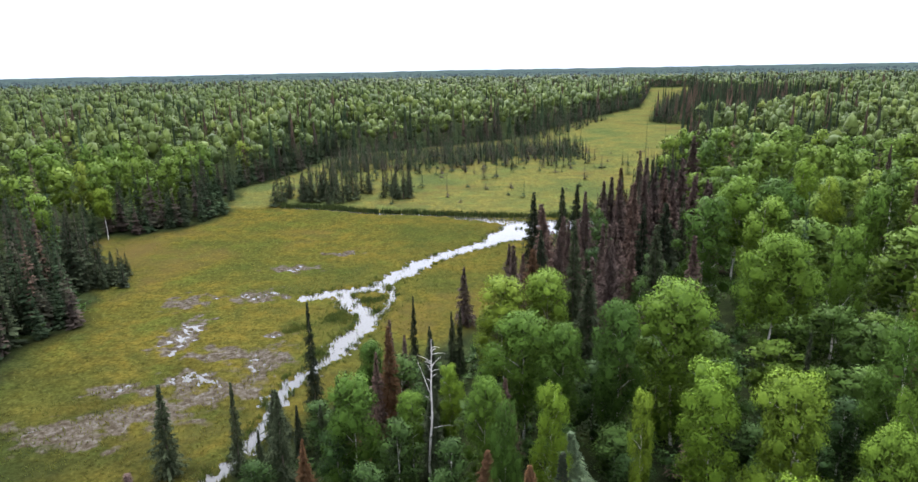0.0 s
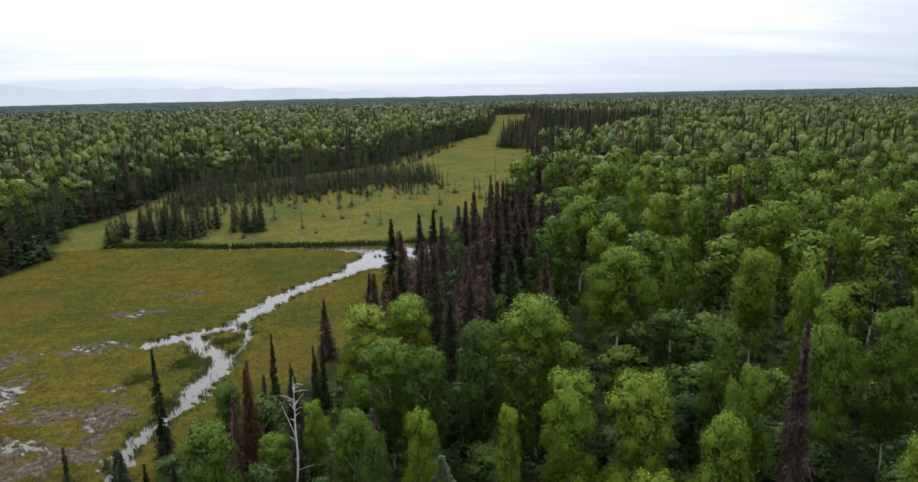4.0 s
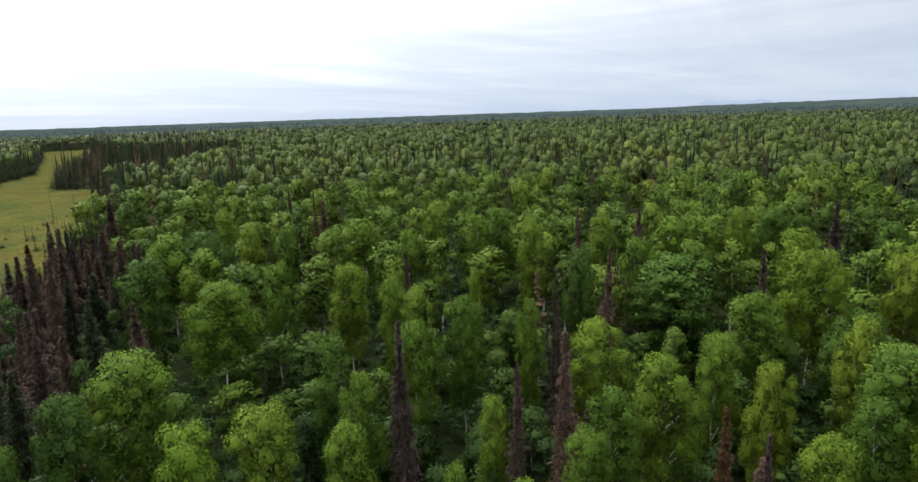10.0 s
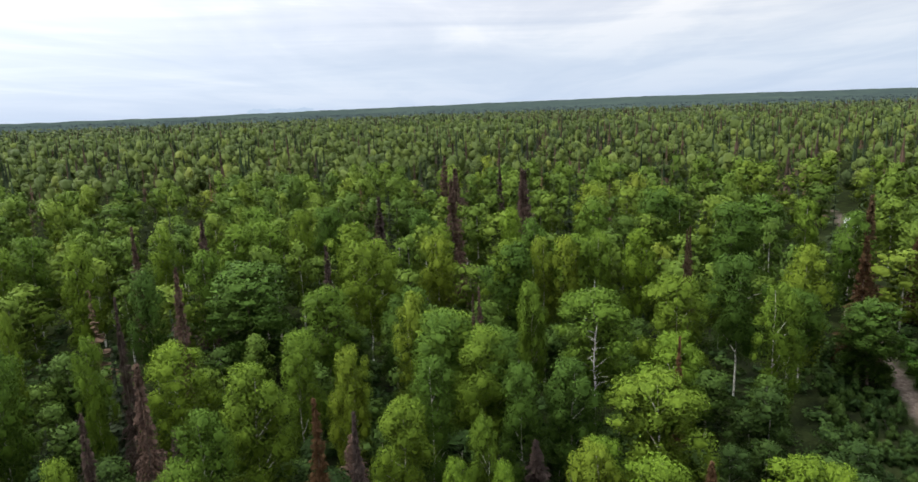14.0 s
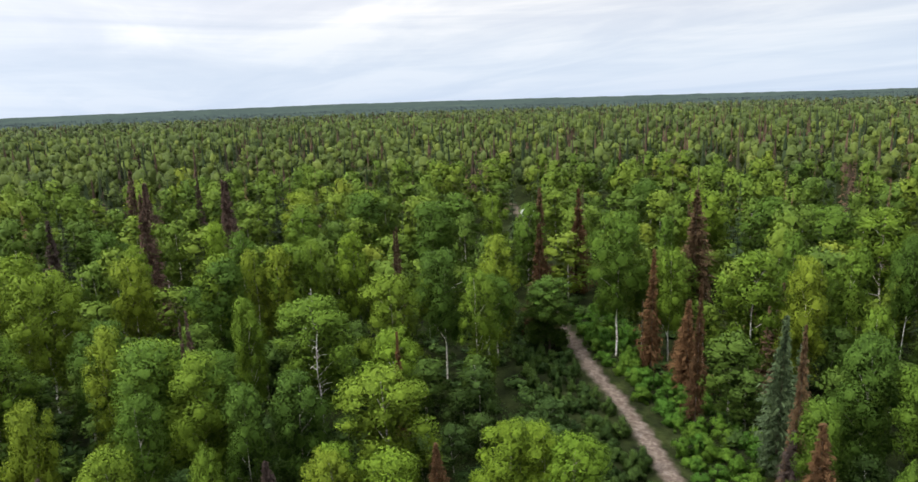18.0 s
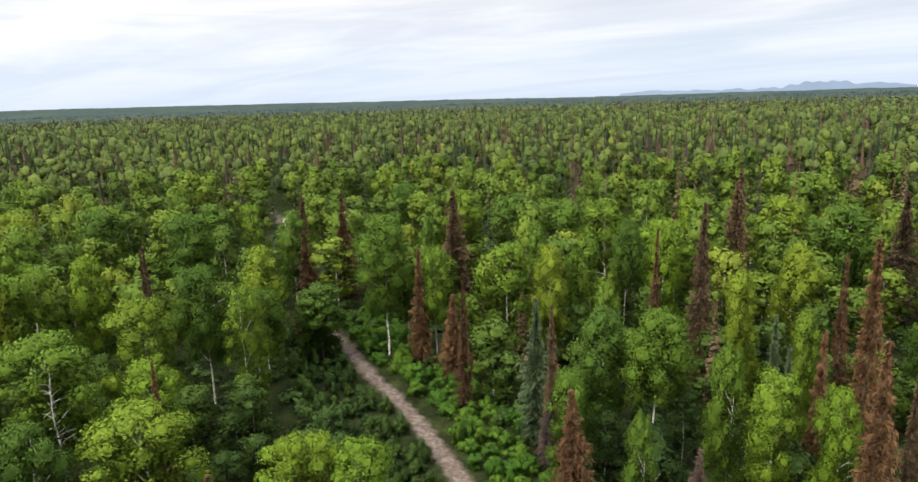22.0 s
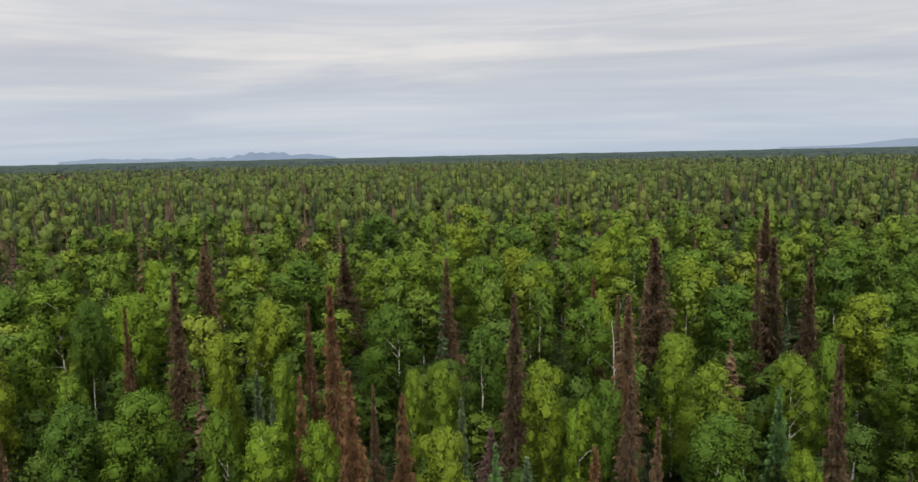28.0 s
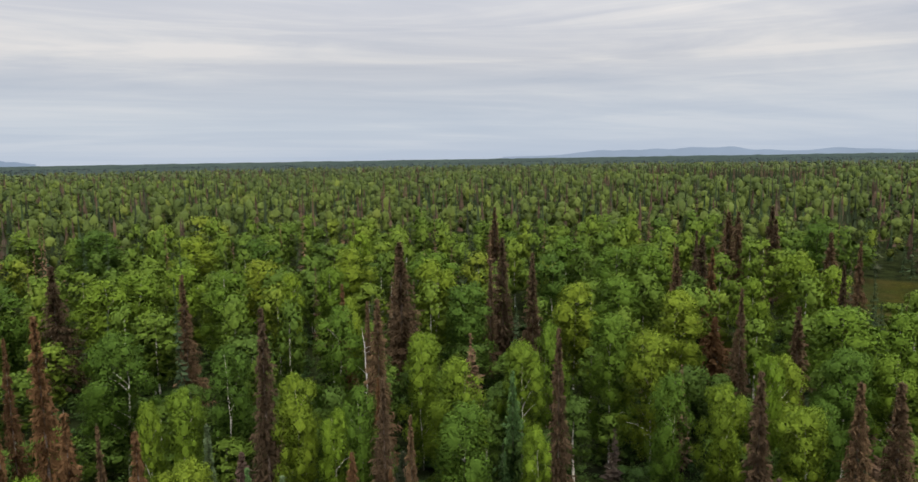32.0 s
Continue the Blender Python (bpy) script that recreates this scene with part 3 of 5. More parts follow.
# ---- ground: one sheet to the horizon ----
def ground_sheet():
    az = np.radians(np.concatenate([np.arange(-45, -22, 0.6), np.arange(-22, 30, 0.25), np.arange(30, 42, 0.5), np.arange(42, 222, 3.0), np.arange(222, 250, 0.6), np.arange(250, 315, 2.5)]))
    r = np.concatenate([np.linspace(0.0, 36, 20), np.arange(37, 40, 1.0), np.arange(40, 136, 0.6), np.arange(136, 165, 1.1), np.arange(165, 300, 2.5), np.geomspace(300, 4950, 40)])
    A, Rr = np.meshgrid(az, r, indexing="ij")
    x, y = Rr * np.sin(-A) + 0.31 * np.clip(1 - Rr / 12, 0, 1), Rr * np.cos(A) + 0.23 * np.clip(1 - Rr / 12, 0, 1)
    p = np.stack([x.ravel(), y.ravel()], 1)
    open_d = open_ground(p)
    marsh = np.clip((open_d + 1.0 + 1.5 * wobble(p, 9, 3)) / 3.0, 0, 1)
    z = 0.06 * wobble(p, 7, 4) * marsh + 0.05 * wobble(p, 2.1, 5) * marsh + 0.12 * (1 - marsh) + 0.06
    edge = 0.55 * wobble(p, 6, 6) + 0.6 * wobble(p, 2.4, 7) + 0.42 * wobble(p, 1.1, 17) + 0.10
    channel = np.maximum.reduce([ribbon(p, STREAM) + edge, ribbon(p, BRANCH) + edge, ribbon(p, SIDE) + 0.6 * edge, ribbon(p, SPUR) + edge, ribbon(p, DITCH) + 0.4 * edge, ribbon(p, UPPER) + edge])
    z = np.where(channel > -0.8, z - np.clip((channel + 0.4) / 0.8, 0, 1) * 0.55, z)
    wet, mud = np.zeros(len(p)), np.zeros(len(p))
    for cx, cy, rx, ry, deep in ((-34.5, 76, 2.4, 6.0, 1.0), (-39, 88, 3.5, 3.5, 0.2), (-28.5, 63.5, 3.2, 2.6, 1.0), (-35.5, 61.5, 4.0, 1.6, 0.7), (-24, 61, 5.0, 2.6, 0.5), (-30, 56, 6.0, 2.4, 0.5), (-36, 53, 6.5, 3.0, 0.3), (-29, 90, 4.2, 3.0, 0.8), (-27, 103.5, 4.5, 2.2, 0.8), (-22, 68, 3.0, 4.5, 0.7), (-22.8, 75.4, 1.8, 0.9, 1.0), (-20, 112, 3.5, 1.5, 0.7), (-27, 70, 5, 2.5, 0.1)):
        q = 1 - np.hypot((p[:, 0] - cx) / (1.25 * rx), (p[:, 1] - cy) / (1.25 * ry)) + 0.35 * wobble(p, 3.0, 8)
        wet = np.maximum(wet, np.clip(q * 1.6, 0, 1) * deep)
        mud = np.maximum(mud, np.clip(q * 1.2 + 0.12 + 0.3 * wobble(p, 5, 15), 0, 1) * 0.8)
    q = ribbon(p, SLOUGH) + 0.9 * wobble(p, 3.2, 8) + 0.5 * wobble(p, 1.2, 18)
    wet = np.maximum(wet, np.clip(q * 0.9, 0, 1) * 0.55)
    mud = np.maximum(mud, np.clip(q * 0.8 + 0.35, 0, 1) * 0.85)
    wet *= marsh
    z -= wet * (0.12 + 0.10 * wobble(p, 1.6, 9) + 0.13 * wobble(p, 0.75, 14))
    wet = np.maximum.reduce([wet * 0.9, mud * marsh, np.clip((channel + 0.3) / 0.5, 0, 1) * marsh])
    fen = np.clip((p[:, 1] - np.interp(p[:, 0], [-60, -42, -18, 3, 18, 60], [150, 154, 145.5, 140.5, 138, 150])) / 4 + 0.4 * wobble(p, 8, 19), 0, 1)
    sedge_dark = np.clip((78 - p[:, 1] - 0.35 * p[:, 0] - 18) / 26 + 0.5 * wobble(p, 13, 23), 0, 1)   # darker sedge towards the near western end, ragged at its edge
    track = np.clip((0.95 + 0.2 * wobble(p, 4, 12) - segments_distance(p, TRAIL)) / 0.3, 0, 1)
    n, m = len(az), len(r)
    i, j = np.meshgrid(np.arange(n), np.arange(m - 1), indexing="ij")
    k = (i + 1) % n
    f = np.stack([i * m + j, i * m + j + 1, k * m + j + 1, k * m + j], -1).reshape(-1, 4)
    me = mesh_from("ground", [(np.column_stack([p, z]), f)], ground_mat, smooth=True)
    for key, val in (("marsh", marsh), ("wet", wet), ("track", track), ("fen", fen), ("sedge_dark", sedge_dark)):
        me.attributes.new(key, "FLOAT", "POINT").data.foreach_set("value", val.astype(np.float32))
    return tagged(new("ground", me), "mossy forest floor and golden green sedge marsh", "ground", kind="structure")


ground_sheet()
bm = bmesh.new()
bmesh.ops.create_grid(bm, x_segments=8, y_segments=12, size=0.5)
bmesh.ops.transform(bm, matrix=Matrix.Translation((20, 140, -0.10)) @ Matrix.Diagonal((200, 220, 1, 1)), verts=bm.verts)
water_me = bpy.data.meshes.new("water")
bm.to_mesh(water_me)
bm.free()
water_me.materials.append(water_mat)
tagged(new("water", water_me), "pale still stream and pools reflecting the cloudy sky", "stream", kind="structure")

# ---- far canopy and hills ----
def far_canopy():
    az = np.radians(np.arange(0, 360, 0.6))
    r = np.geomspace(1300, 4940, 70)
    A, Rr = np.meshgrid(az, r, indexing="ij")
    p = np.stack([(Rr * np.sin(-A)).ravel(), (Rr * np.cos(A)).ravel()], 1)
    q = np.random.default_rng(5)
    z = 13.0 + 1.6 * wobble(p, 60, 20) + q.normal(size=len(p)) * 1.3 + 1.5 * wobble(p, 700, 21)
    rise = np.clip(1 - np.abs((np.degrees(A.ravel()) + 540) % 360 - 180 + 104) / 38, 0, 1)
    z += 4 * np.clip((Rr.ravel() - 1500) / 3400, 0, 1)
    z += 30 * rise ** 0.7 * np.clip((Rr.ravel() - 2500) / 2400, 0, 1)
    opening = np.clip((signed(p, MARSH) + 6) / 12, 0, 1)
    z = z * (1 - opening) - 0.5 * opening
    z[np.isclose(Rr.ravel(), r[0])] = 4
    n, m = len(az), len(r)
    i, j = np.meshgrid(np.arange(n), np.arange(m - 1), indexing="ij")
    k = (i + 1) % n
    f = np.stack([i * m + j, i * m + j + 1, k * m + j + 1, k * m + j], -1).reshape(-1, 4)
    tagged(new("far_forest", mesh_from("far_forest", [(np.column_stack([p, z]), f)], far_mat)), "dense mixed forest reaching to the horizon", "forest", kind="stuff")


far_canopy()


def ridge(label, az0, az1, peak, seed, color, glow, dist=4900, rough=0.35, taper=0.35):
    """A far line of hills between two azimuths (degrees, left of +y), its crest in metres."""
    a = np.radians(np.linspace(az0, az1, 80))
    u = np.linspace(0, 1, 80)
    r = np.random.default_rng(seed)
    crest = np.zeros(80)
    for k in range(1, 17):
        crest += np.sin(u * np.pi * 2 * k * r.uniform(0.7, 1.3) + r.uniform(0, 6)) / k ** 0.9
    crest = (0.65 + rough * crest / 1.6) * np.sin(u * np.pi) ** taper
    z = 32 + np.clip(crest, 0, 1.3) * peak
    x, y = -np.sin(a) * dist, np.cos(a) * dist
    v = np.concatenate([np.column_stack([x, y, np.zeros(80)]), np.column_stack([x, y, z]), np.column_stack([x * 1.015, y * 1.015, z * 0.6])])
    i = np.arange(79)
    f = np.concatenate([np.column_stack([i, i + 1, i + 81, i + 80]), np.column_stack([i + 80, i + 81, i + 161, i + 160])])
    tagged(new("far_hills", mesh_from("far_hills", [(v, f)], hill_material("haze_glow_hills", color, glow), smooth=True)), label, "hills", kind="structure")


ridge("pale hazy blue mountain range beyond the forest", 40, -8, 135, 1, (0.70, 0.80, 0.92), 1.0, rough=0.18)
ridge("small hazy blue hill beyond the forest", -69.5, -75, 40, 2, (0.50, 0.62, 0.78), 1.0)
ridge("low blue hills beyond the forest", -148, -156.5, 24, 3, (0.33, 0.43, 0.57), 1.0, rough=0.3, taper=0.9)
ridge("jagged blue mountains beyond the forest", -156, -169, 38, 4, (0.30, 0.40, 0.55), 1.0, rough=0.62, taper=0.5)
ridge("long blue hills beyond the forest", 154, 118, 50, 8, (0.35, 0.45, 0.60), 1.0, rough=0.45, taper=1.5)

# ---- single trees near the camera ----
NEAR = dict(count=40, n_leaf=16500, size=0.16, shell=0.36)
MID = dict(count=28, n_leaf=8500, size=0.215, shell=0.36, sides=5, limbs=4)
near_birch = birches(6, "tall leafy green birch with a white trunk", 100, leaf_mat, **NEAR)
mid_birch = birches(6, "leafy green birch in the mixed forest", 120, leaf_mat, **MID)
# saplings wear the shade-darkened leaf colour
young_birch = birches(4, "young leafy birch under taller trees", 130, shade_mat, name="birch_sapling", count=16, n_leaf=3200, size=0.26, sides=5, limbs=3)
near_yellow_birch = birches(4, "birch with bright yellowish green leaves", 140, yellow_mat, **NEAR)
mid_yellow_birch = birches(4, "birch with bright yellowish green leaves", 160, yellow_mat, **MID)
slim_birch = birches(4, "slender birch with a tall bare white trunk", 200, leaf_mat, lows=(0.28, 0.36, 0.42, 0.32), **NEAR)
near_willow = birches(2, "broad round willow with dense dull green leaves", 180, willow_mat, lows=(0.12, 0.18), name="willow_tree", bark=spruce_bark, count=70, n_leaf=17000, size=0.18)
dark_spruce = spruces(4, "slender dark ragged spruce at the marsh edge", needle_mat, 300, sparse=0.25, droop=0.5)
dwarf_spruce = spruces(4, "stunted dark spruce standing in the marsh sedge", needle_mat, 330, levels=26, per=8, twigs=3, full=0.2)
green_spruce = spruces(2, "young green spruce among the birches", green_needle_mat, 310, droop=0.2)
blue_spruce = spruces(2, "blue-green living spruce among the birches", blue_mat, 320, droop=0.12)
rust_spruce = spruces(4, "dead spruce with rusty brown needles", rust_mat, 340, sparse=0.12, droop=0.3, name="dead_spruce")
brown_spruce = spruces(4, "dead spruce with dry brown needles", brown_mat, 380, sparse=0.15, droop=0.35, name="dead_spruce")
dusk_spruce = spruces(4, "dead spruce with dull brown bare boughs", dusk_mat, 360, sparse=0.25, droop=0.4, name="dead_spruce")
placed = []


def plant(kind, rows):
    for i, (x, y, h, rad) in enumerate(rows):
        kind.put(x, y, h, rad, (x * 37 + y * 71) % 360)
        placed.append((x, y, rad))


# marsh bank and the slope beside it
plant(dark_spruce, [(-23.8, 46.6, 8.3, 1), (-17.9, 46.2, 8.6, 0.6), (-13.8, 56.3, 11.5, 0.7), (-15.7, 49.5, 6.1, 0.7), (-15.7, 44.9, 5.1, 0.5), (-4.6, 65.1, 8.6, 0.5), (-2.9, 63.6, 5.8, 0.5), (-0.5, 63.5, 7.4, 0.6), (0.4, 63.5, 7.8, 0.5), (23.3, 39, 15, 0.7), (-16.2, 51.9, 4.8, 1), (-2.5, 57.1, 8, 0.8), (30.5, 90, 13, 2.3), (25.1, 77.1, 13, 1.8), (-13.6, 48.8, 5, 0.5), (-11.6, 48.8, 5, 0.5), (-11.5, 56.1, 4, 0.5), (-10.8, 57, 4, 0.5)])
plant(dusk_spruce, [(-6.2, 55.8, 9.7, 0.8), (-5.1, 57.4, 7.2, 0.6), (13.6, 97.9, 11.5, 2.3), (19.8, 94.9, 14, 1.4), (26.1, 104.7, 14.5, 1.7), (26.7, 101.7, 14.5, 1.5), (28.3, 98.8, 14.5, 1.7), (31.4, 104, 14.5, 1.8), (34.9, 109.9, 14.5, 1.8), (38.1, 115, 14.5, 1.9), (38.9, 112.8, 14.5, 1.7), (44.4, 123.5, 14.5, 2), (53.2, 141.9, 17, 2.3), (39.6, 97.4, 14.5, 1.9), (13.8, 82.2, 11, 1), (15.5, 84.5, 12, 0.9), (16.9, 85.5, 12, 1), (7.4, 84.1, 9, 1), (9.1, 82.6, 8, 0.9), (15.7, 70.3, 11, 1.3)])
plant(dusk_spruce, [(18.2, 71.5, 12, 1.5), (20.9, 72.8, 12, 1.3), (18.7, 78.3, 13, 1.1), (1.1, 77.1, 8, 1), (-4.7, 53.9, 9, 0.7), (-6.9, 50.3, 9, 0.8)])
plant(rust_spruce, [(-11.9, 43.4, 5.1, 0.6), (-5.9, 51.1, 11, 1.1)])
plant(near_birch, [(-7.6, 42.2, 11.1, 2.4), (-8.1, 55.9, 7.6, 1.7), (-3.8, 46, 7.6, 1.5), (4.8, 61.4, 12, 3.5), (9.5, 63, 12, 3.2), (5.7, 50.3, 12.5, 3.2), (8.8, 48.8, 12, 2.1), (2.1, 42.5, 10.5, 1.7), (18.2, 48.9, 15.5, 3.7), (12.9, 47.5, 14.5, 2.4), (20.8, 35.6, 14, 2.9)])
plant(near_yellow_birch, [(-0.6, 49.6, 8.1, 1.2), (6.3, 39.5, 11.5, 1.4), (16.8, 38, 13.5, 2.6), (12.1, 37.7, 12, 1.1)])
plant(slim_birch, [(-69.4, 125.4, 10.7, 2), (3, 36.3, 12, 1.1), (31.1, 58.7, 16.5, 3.6)])
plant(mid_birch, [(-70.3, 107.3, 13, 3.5), (55.2, 92.4, 16, 2.5), (39.8, 79.1, 16, 3.7), (31.6, 78.2, 16.5, 3.6), (46.1, 89.2, 16.5, 3.9), (41.1, 90.9, 16.5, 4.4)])
plant(mid_yellow_birch, [(59.5, 107.7, 16.5, 2.9)])
# old growth past the marsh
plant(mid_birch, [(56.3, 84.5, 16, 2.1), (41, 63.8, 16, 2.5), (82.7, 77.6, 16.5, 2.7), (63.4, 64.7, 16.5, 2.8), (73.8, 50.5, 17.5, 2.7), (66, 37.9, 16, 2), (75.4, 35.5, 16, 2.5), (90.5, 48.4, 16.5, 2.8), (80.5, 66, 16, 2.9), (88, 67.1, 16, 3.1), (108.6, 40.5, 16.5, 4.8), (92.9, 33.7, 16.5, 4.4), (90, 37.1, 16.5, 4.3), (66.4, 78.4, 16.5, 4.6)])
plant(slim_birch, [(45, 55.7, 16, 2.8), (101.3, 30.7, 16.5, 2)])
plant(near_birch, [(31, 40.8, 15, 2.2), (27.5, 33.7, 14.5, 1.6), (23.8, 30.9, 13, 2.1), (43.8, 47.3, 16, 1.9), (43.8, 43.8, 15.5, 2.5), (55.2, 45.6, 15, 1.1), (44, 38, 15.5, 2.2), (36.8, 37.6, 15, 2.3), (47.9, 33.1, 15, 1.4), (41.9, 17.4, 15, 2.8), (38, 19.4, 13.5, 2.2), (34.1, 19.1, 12, 1.9), (51.1, 16.7, 14, 2.3), (62.9, 17.4, 14.5, 3.4), (25.9, 23.2, 12, 1.5), (32.9, 25.8, 13, 1.5)])
plant(near_yellow_birch, [(17.4, 27.8, 12, 1.8), (50.1, 27.3, 13.5, 3.1), (28.2, 19.9, 11, 1.5), (23.8, 23.5, 11, 0.8)])
plant(dusk_spruce, [(76.5, 111.8, 18, 1), (77.4, 104.9, 18, 0.8), (29.9, 31.9, 18, 1.2), (46.8, 48.1, 18, 0.8), (32.4, 23.4, 16, 0.9), (37.1, 22.6, 17, 1.3), (76.1, 44.4, 19, 1.1), (50.5, 31.8, 17.5, 0.7), (58.7, 30.5, 18, 1.1), (64.3, 17.2, 18.5, 1.3), (67.1, 88.4, 18.5, 1.6), (82.3, 38.4, 18.5, 1.5)])
plant(near_willow, [(72.3, 29.1, 15, 6.2)])
plant(rust_spruce, [(39.1, 12.1, 13.5, 0.9)])
# open birch stand
plant(near_birch, [(47.3, 11.7, 14, 1.8), (47.2, 11.3, 14, 1.6), (59.1, 7.9, 15, 2.4), (54.4, 4.5, 14.5, 3.5), (51.5, 0.9, 14, 3.2), (58.9, -9.9, 14.8, 4.2), (44, -12, 12.8, 3.9), (39.8, 0.9, 12, 1.3), (40.2, 6.4, 13, 2.3), (61.8, -3.7, 15, 1.8), (46.5, 5, 13.5, 2.1), (46.1, -2, 13, 2), (46.5, -5.8, 13, 2.5), (56.1, 4.4, 14, 4.7), (53, 0.1, 13.5, 3.3), (63.8, 8.6, 14, 2.8)])
plant(dusk_spruce, [(41, 10, 11.5, 0.6), (37.1, 9, 13.5, 0.8), (54.1, 1.8, 16, 0.5), (162.3, 11.4, 20, 2.1), (219.4, 12.4, 20, 1.6), (134.3, -6.3, 19, 0.9), (132.8, 7.4, 19.5, 1.8), (163.7, -2.4, 19.5, 1), (130.3, -6.5, 19, 1.2), (59.7, 1.4, 15, 0.7), (99.3, 6.1, 21.2, 2), (111.1, -5.4, 21.2, 1.5), (100.5, 17.8, 18.5, 1.7), (120, -6.3, 20, 2.3), (143.1, 7.7, 18.5, 2.3)])
plant(slim_birch, [(104.2, 27.2, 16.5, 3.1), (74.7, 15.2, 17, 3.2)])
plant(mid_birch, [(77, -1.8, 16.2, 3.2), (79.1, -6.3, 16, 2.1), (79.8, -10.2, 16, 3.4), (79.7, 14.3, 16, 3), (81.7, 7, 16, 2.7), (103.6, 11.6, 16, 3.5), (89.8, 7.2, 15.8, 2.2), (91.6, -5.7, 16, 2.8), (75.8, -2, 16, 3.5), (80.9, -13.8, 16, 2.5), (120.3, -31.8, 16.5, 4.8), (90.2, 20.4, 16.5, 3.6), (105.6, -16.8, 16.5, 3.8), (126.4, -19.8, 16.5, 4.8), (116.6, -30.6, 16.5, 4.8)])
plant(mid_yellow_birch, [(80.2, -18.6, 16.5, 2.7), (99.2, -3, 16.5, 2.7), (78.2, -9, 16, 2.2)])
plant(near_yellow_birch, [(35.8, 2.6, 11, 1.1), (35.5, -0.4, 11, 1.2), (36.7, -6.1, 11.5, 1.9), (37.7, -6.7, 11.5, 1.6), (35.8, -9.6, 11, 2.8)])
# both sides of the trail
plant(near_birch, [(62.6, -18.1, 15, 3.5), (59.3, -27, 15, 2.4)])
plant(slim_birch, [(65.2, -25.3, 16.4, 3), (79.5, -28.5, 9.1, 2), (65.3, -31.1, 12.4, 3.1), (62.3, -47.2, 18.8, 3.5), (57.1, -50.7, 14.8, 2.4)])
plant(near_yellow_birch, [(51.5, -15, 13, 3.1), (36.4, -18.3, 10.5, 2.5), (35.5, -20.4, 10.5, 2), (32.7, -21.7, 10.5, 2.4)])
plant(brown_spruce, [(69.9, -21.3, 18, 0.7), (71.8, -22.2, 18, 0.7), (72.1, -68.3, 18.5, 2.3), (88.1, -51.2, 18.5, 1.7)])
plant(mid_birch, [(68, -33.3, 16.5, 3), (67.3, -58.5, 16.5, 1.6), (48.7, -54.6, 15.8, 4.1), (98.5, -37, 16.5, 4.7), (70.5, -81.6, 16.5, 4.8), (104.5, -44, 16.5, 4.8), (100.2, -48.8, 16.5, 2.7), (87.4, -48.6, 16.5, 3.3), (101.7, -83.7, 16.5, 4.8), (81.5, -79.8, 16.5, 4.8)])
plant(rust_spruce, [(46.8, -14, 14.5, 0.6), (73.5, -42.6, 16, 1.7), (87, -57.7, 18, 1.5), (57.8, -48.7, 14.8, 1.1), (50.2, -47.1, 10.9, 1.5), (53.8, -50, 7.1, 1.5), (44.9, -43.5, 15, 0.7)])
plant(near_willow, [(67.8, -40.6, 10.1, 4.1)])
# brown spruces past the trail
plant(blue_spruce, [(35.1, -43.1, 14.5, 1.4), (18.2, -53.6, 14, 1), (15.8, -49.9, 13, 0.8)])
plant(mid_birch, [(51.2, -63.2, 16.5, 2), (43, -61.8, 16.5, 2.5), (22.8, -73.2, 16, 2.6), (61.1, -83, 16.5, 4.8), (55.5, -85.4, 16.5, 4.8), (35.3, -102.7, 16.5, 4.8), (25.7, -99.3, 16.5, 4.8), (12.8, -97.9, 16.5, 4.8), (9, -101.4, 16.5, 4.8)])
plant(near_birch, [(43.9, -56.3, 16, 2.8), (31.5, -48.7, 15.5, 1.7), (27.1, -37.1, 12, 2), (28.7, -44.1, 15, 2.8), (23.3, -58.8, 16, 2.1), (18, -44.3, 14.5, 1.7), (16.4, -55.3, 14.5, 1.7), (2.2, -53.9, 14.5, 1.7), (4.5, -52.6, 14.2, 1.2), (1.8, -43.1, 13.2, 2.2), (8.4, -70.1, 15.8, 3.6), (19.7, -35, 12, 1.2)])
plant(brown_spruce, [(31.9, -41.3, 15, 0.8), (29.5, -64, 21, 1.4), (44.1, -108.4, 20, 1.5), (7.3, -48, 14.5, 0.7), (36.7, -89.3, 20, 2.3), (18.9, -100.1, 18.5, 2.3)])
plant(slim_birch, [(24.7, -46.1, 15, 2.8), (42.7, -70.8, 16.5, 2)])
plant(rust_spruce, [(32.3, -59.4, 18.5, 0.8), (25.4, -35.2, 11.5, 1.5), (11.4, -53.1, 21.5, 1.4), (7.9, -41.4, 18, 1.3), (12.9, -47.8, 15.5, 1), (4.3, -40.8, 16.5, 1.2), (15.6, -62.1, 18, 0.8)])
plant(mid_yellow_birch, [(37.5, -71.3, 17, 2.3), (47.7, -97.3, 17, 2.1), (42.5, -79.4, 15.5, 4.8)])
plant(near_yellow_birch, [(14.6, -44.2, 13.2, 2.5), (10.6, -44, 13.5, 1.6)])
plant(near_willow, [(22.8, -171.9, 16.5, 6.2)])
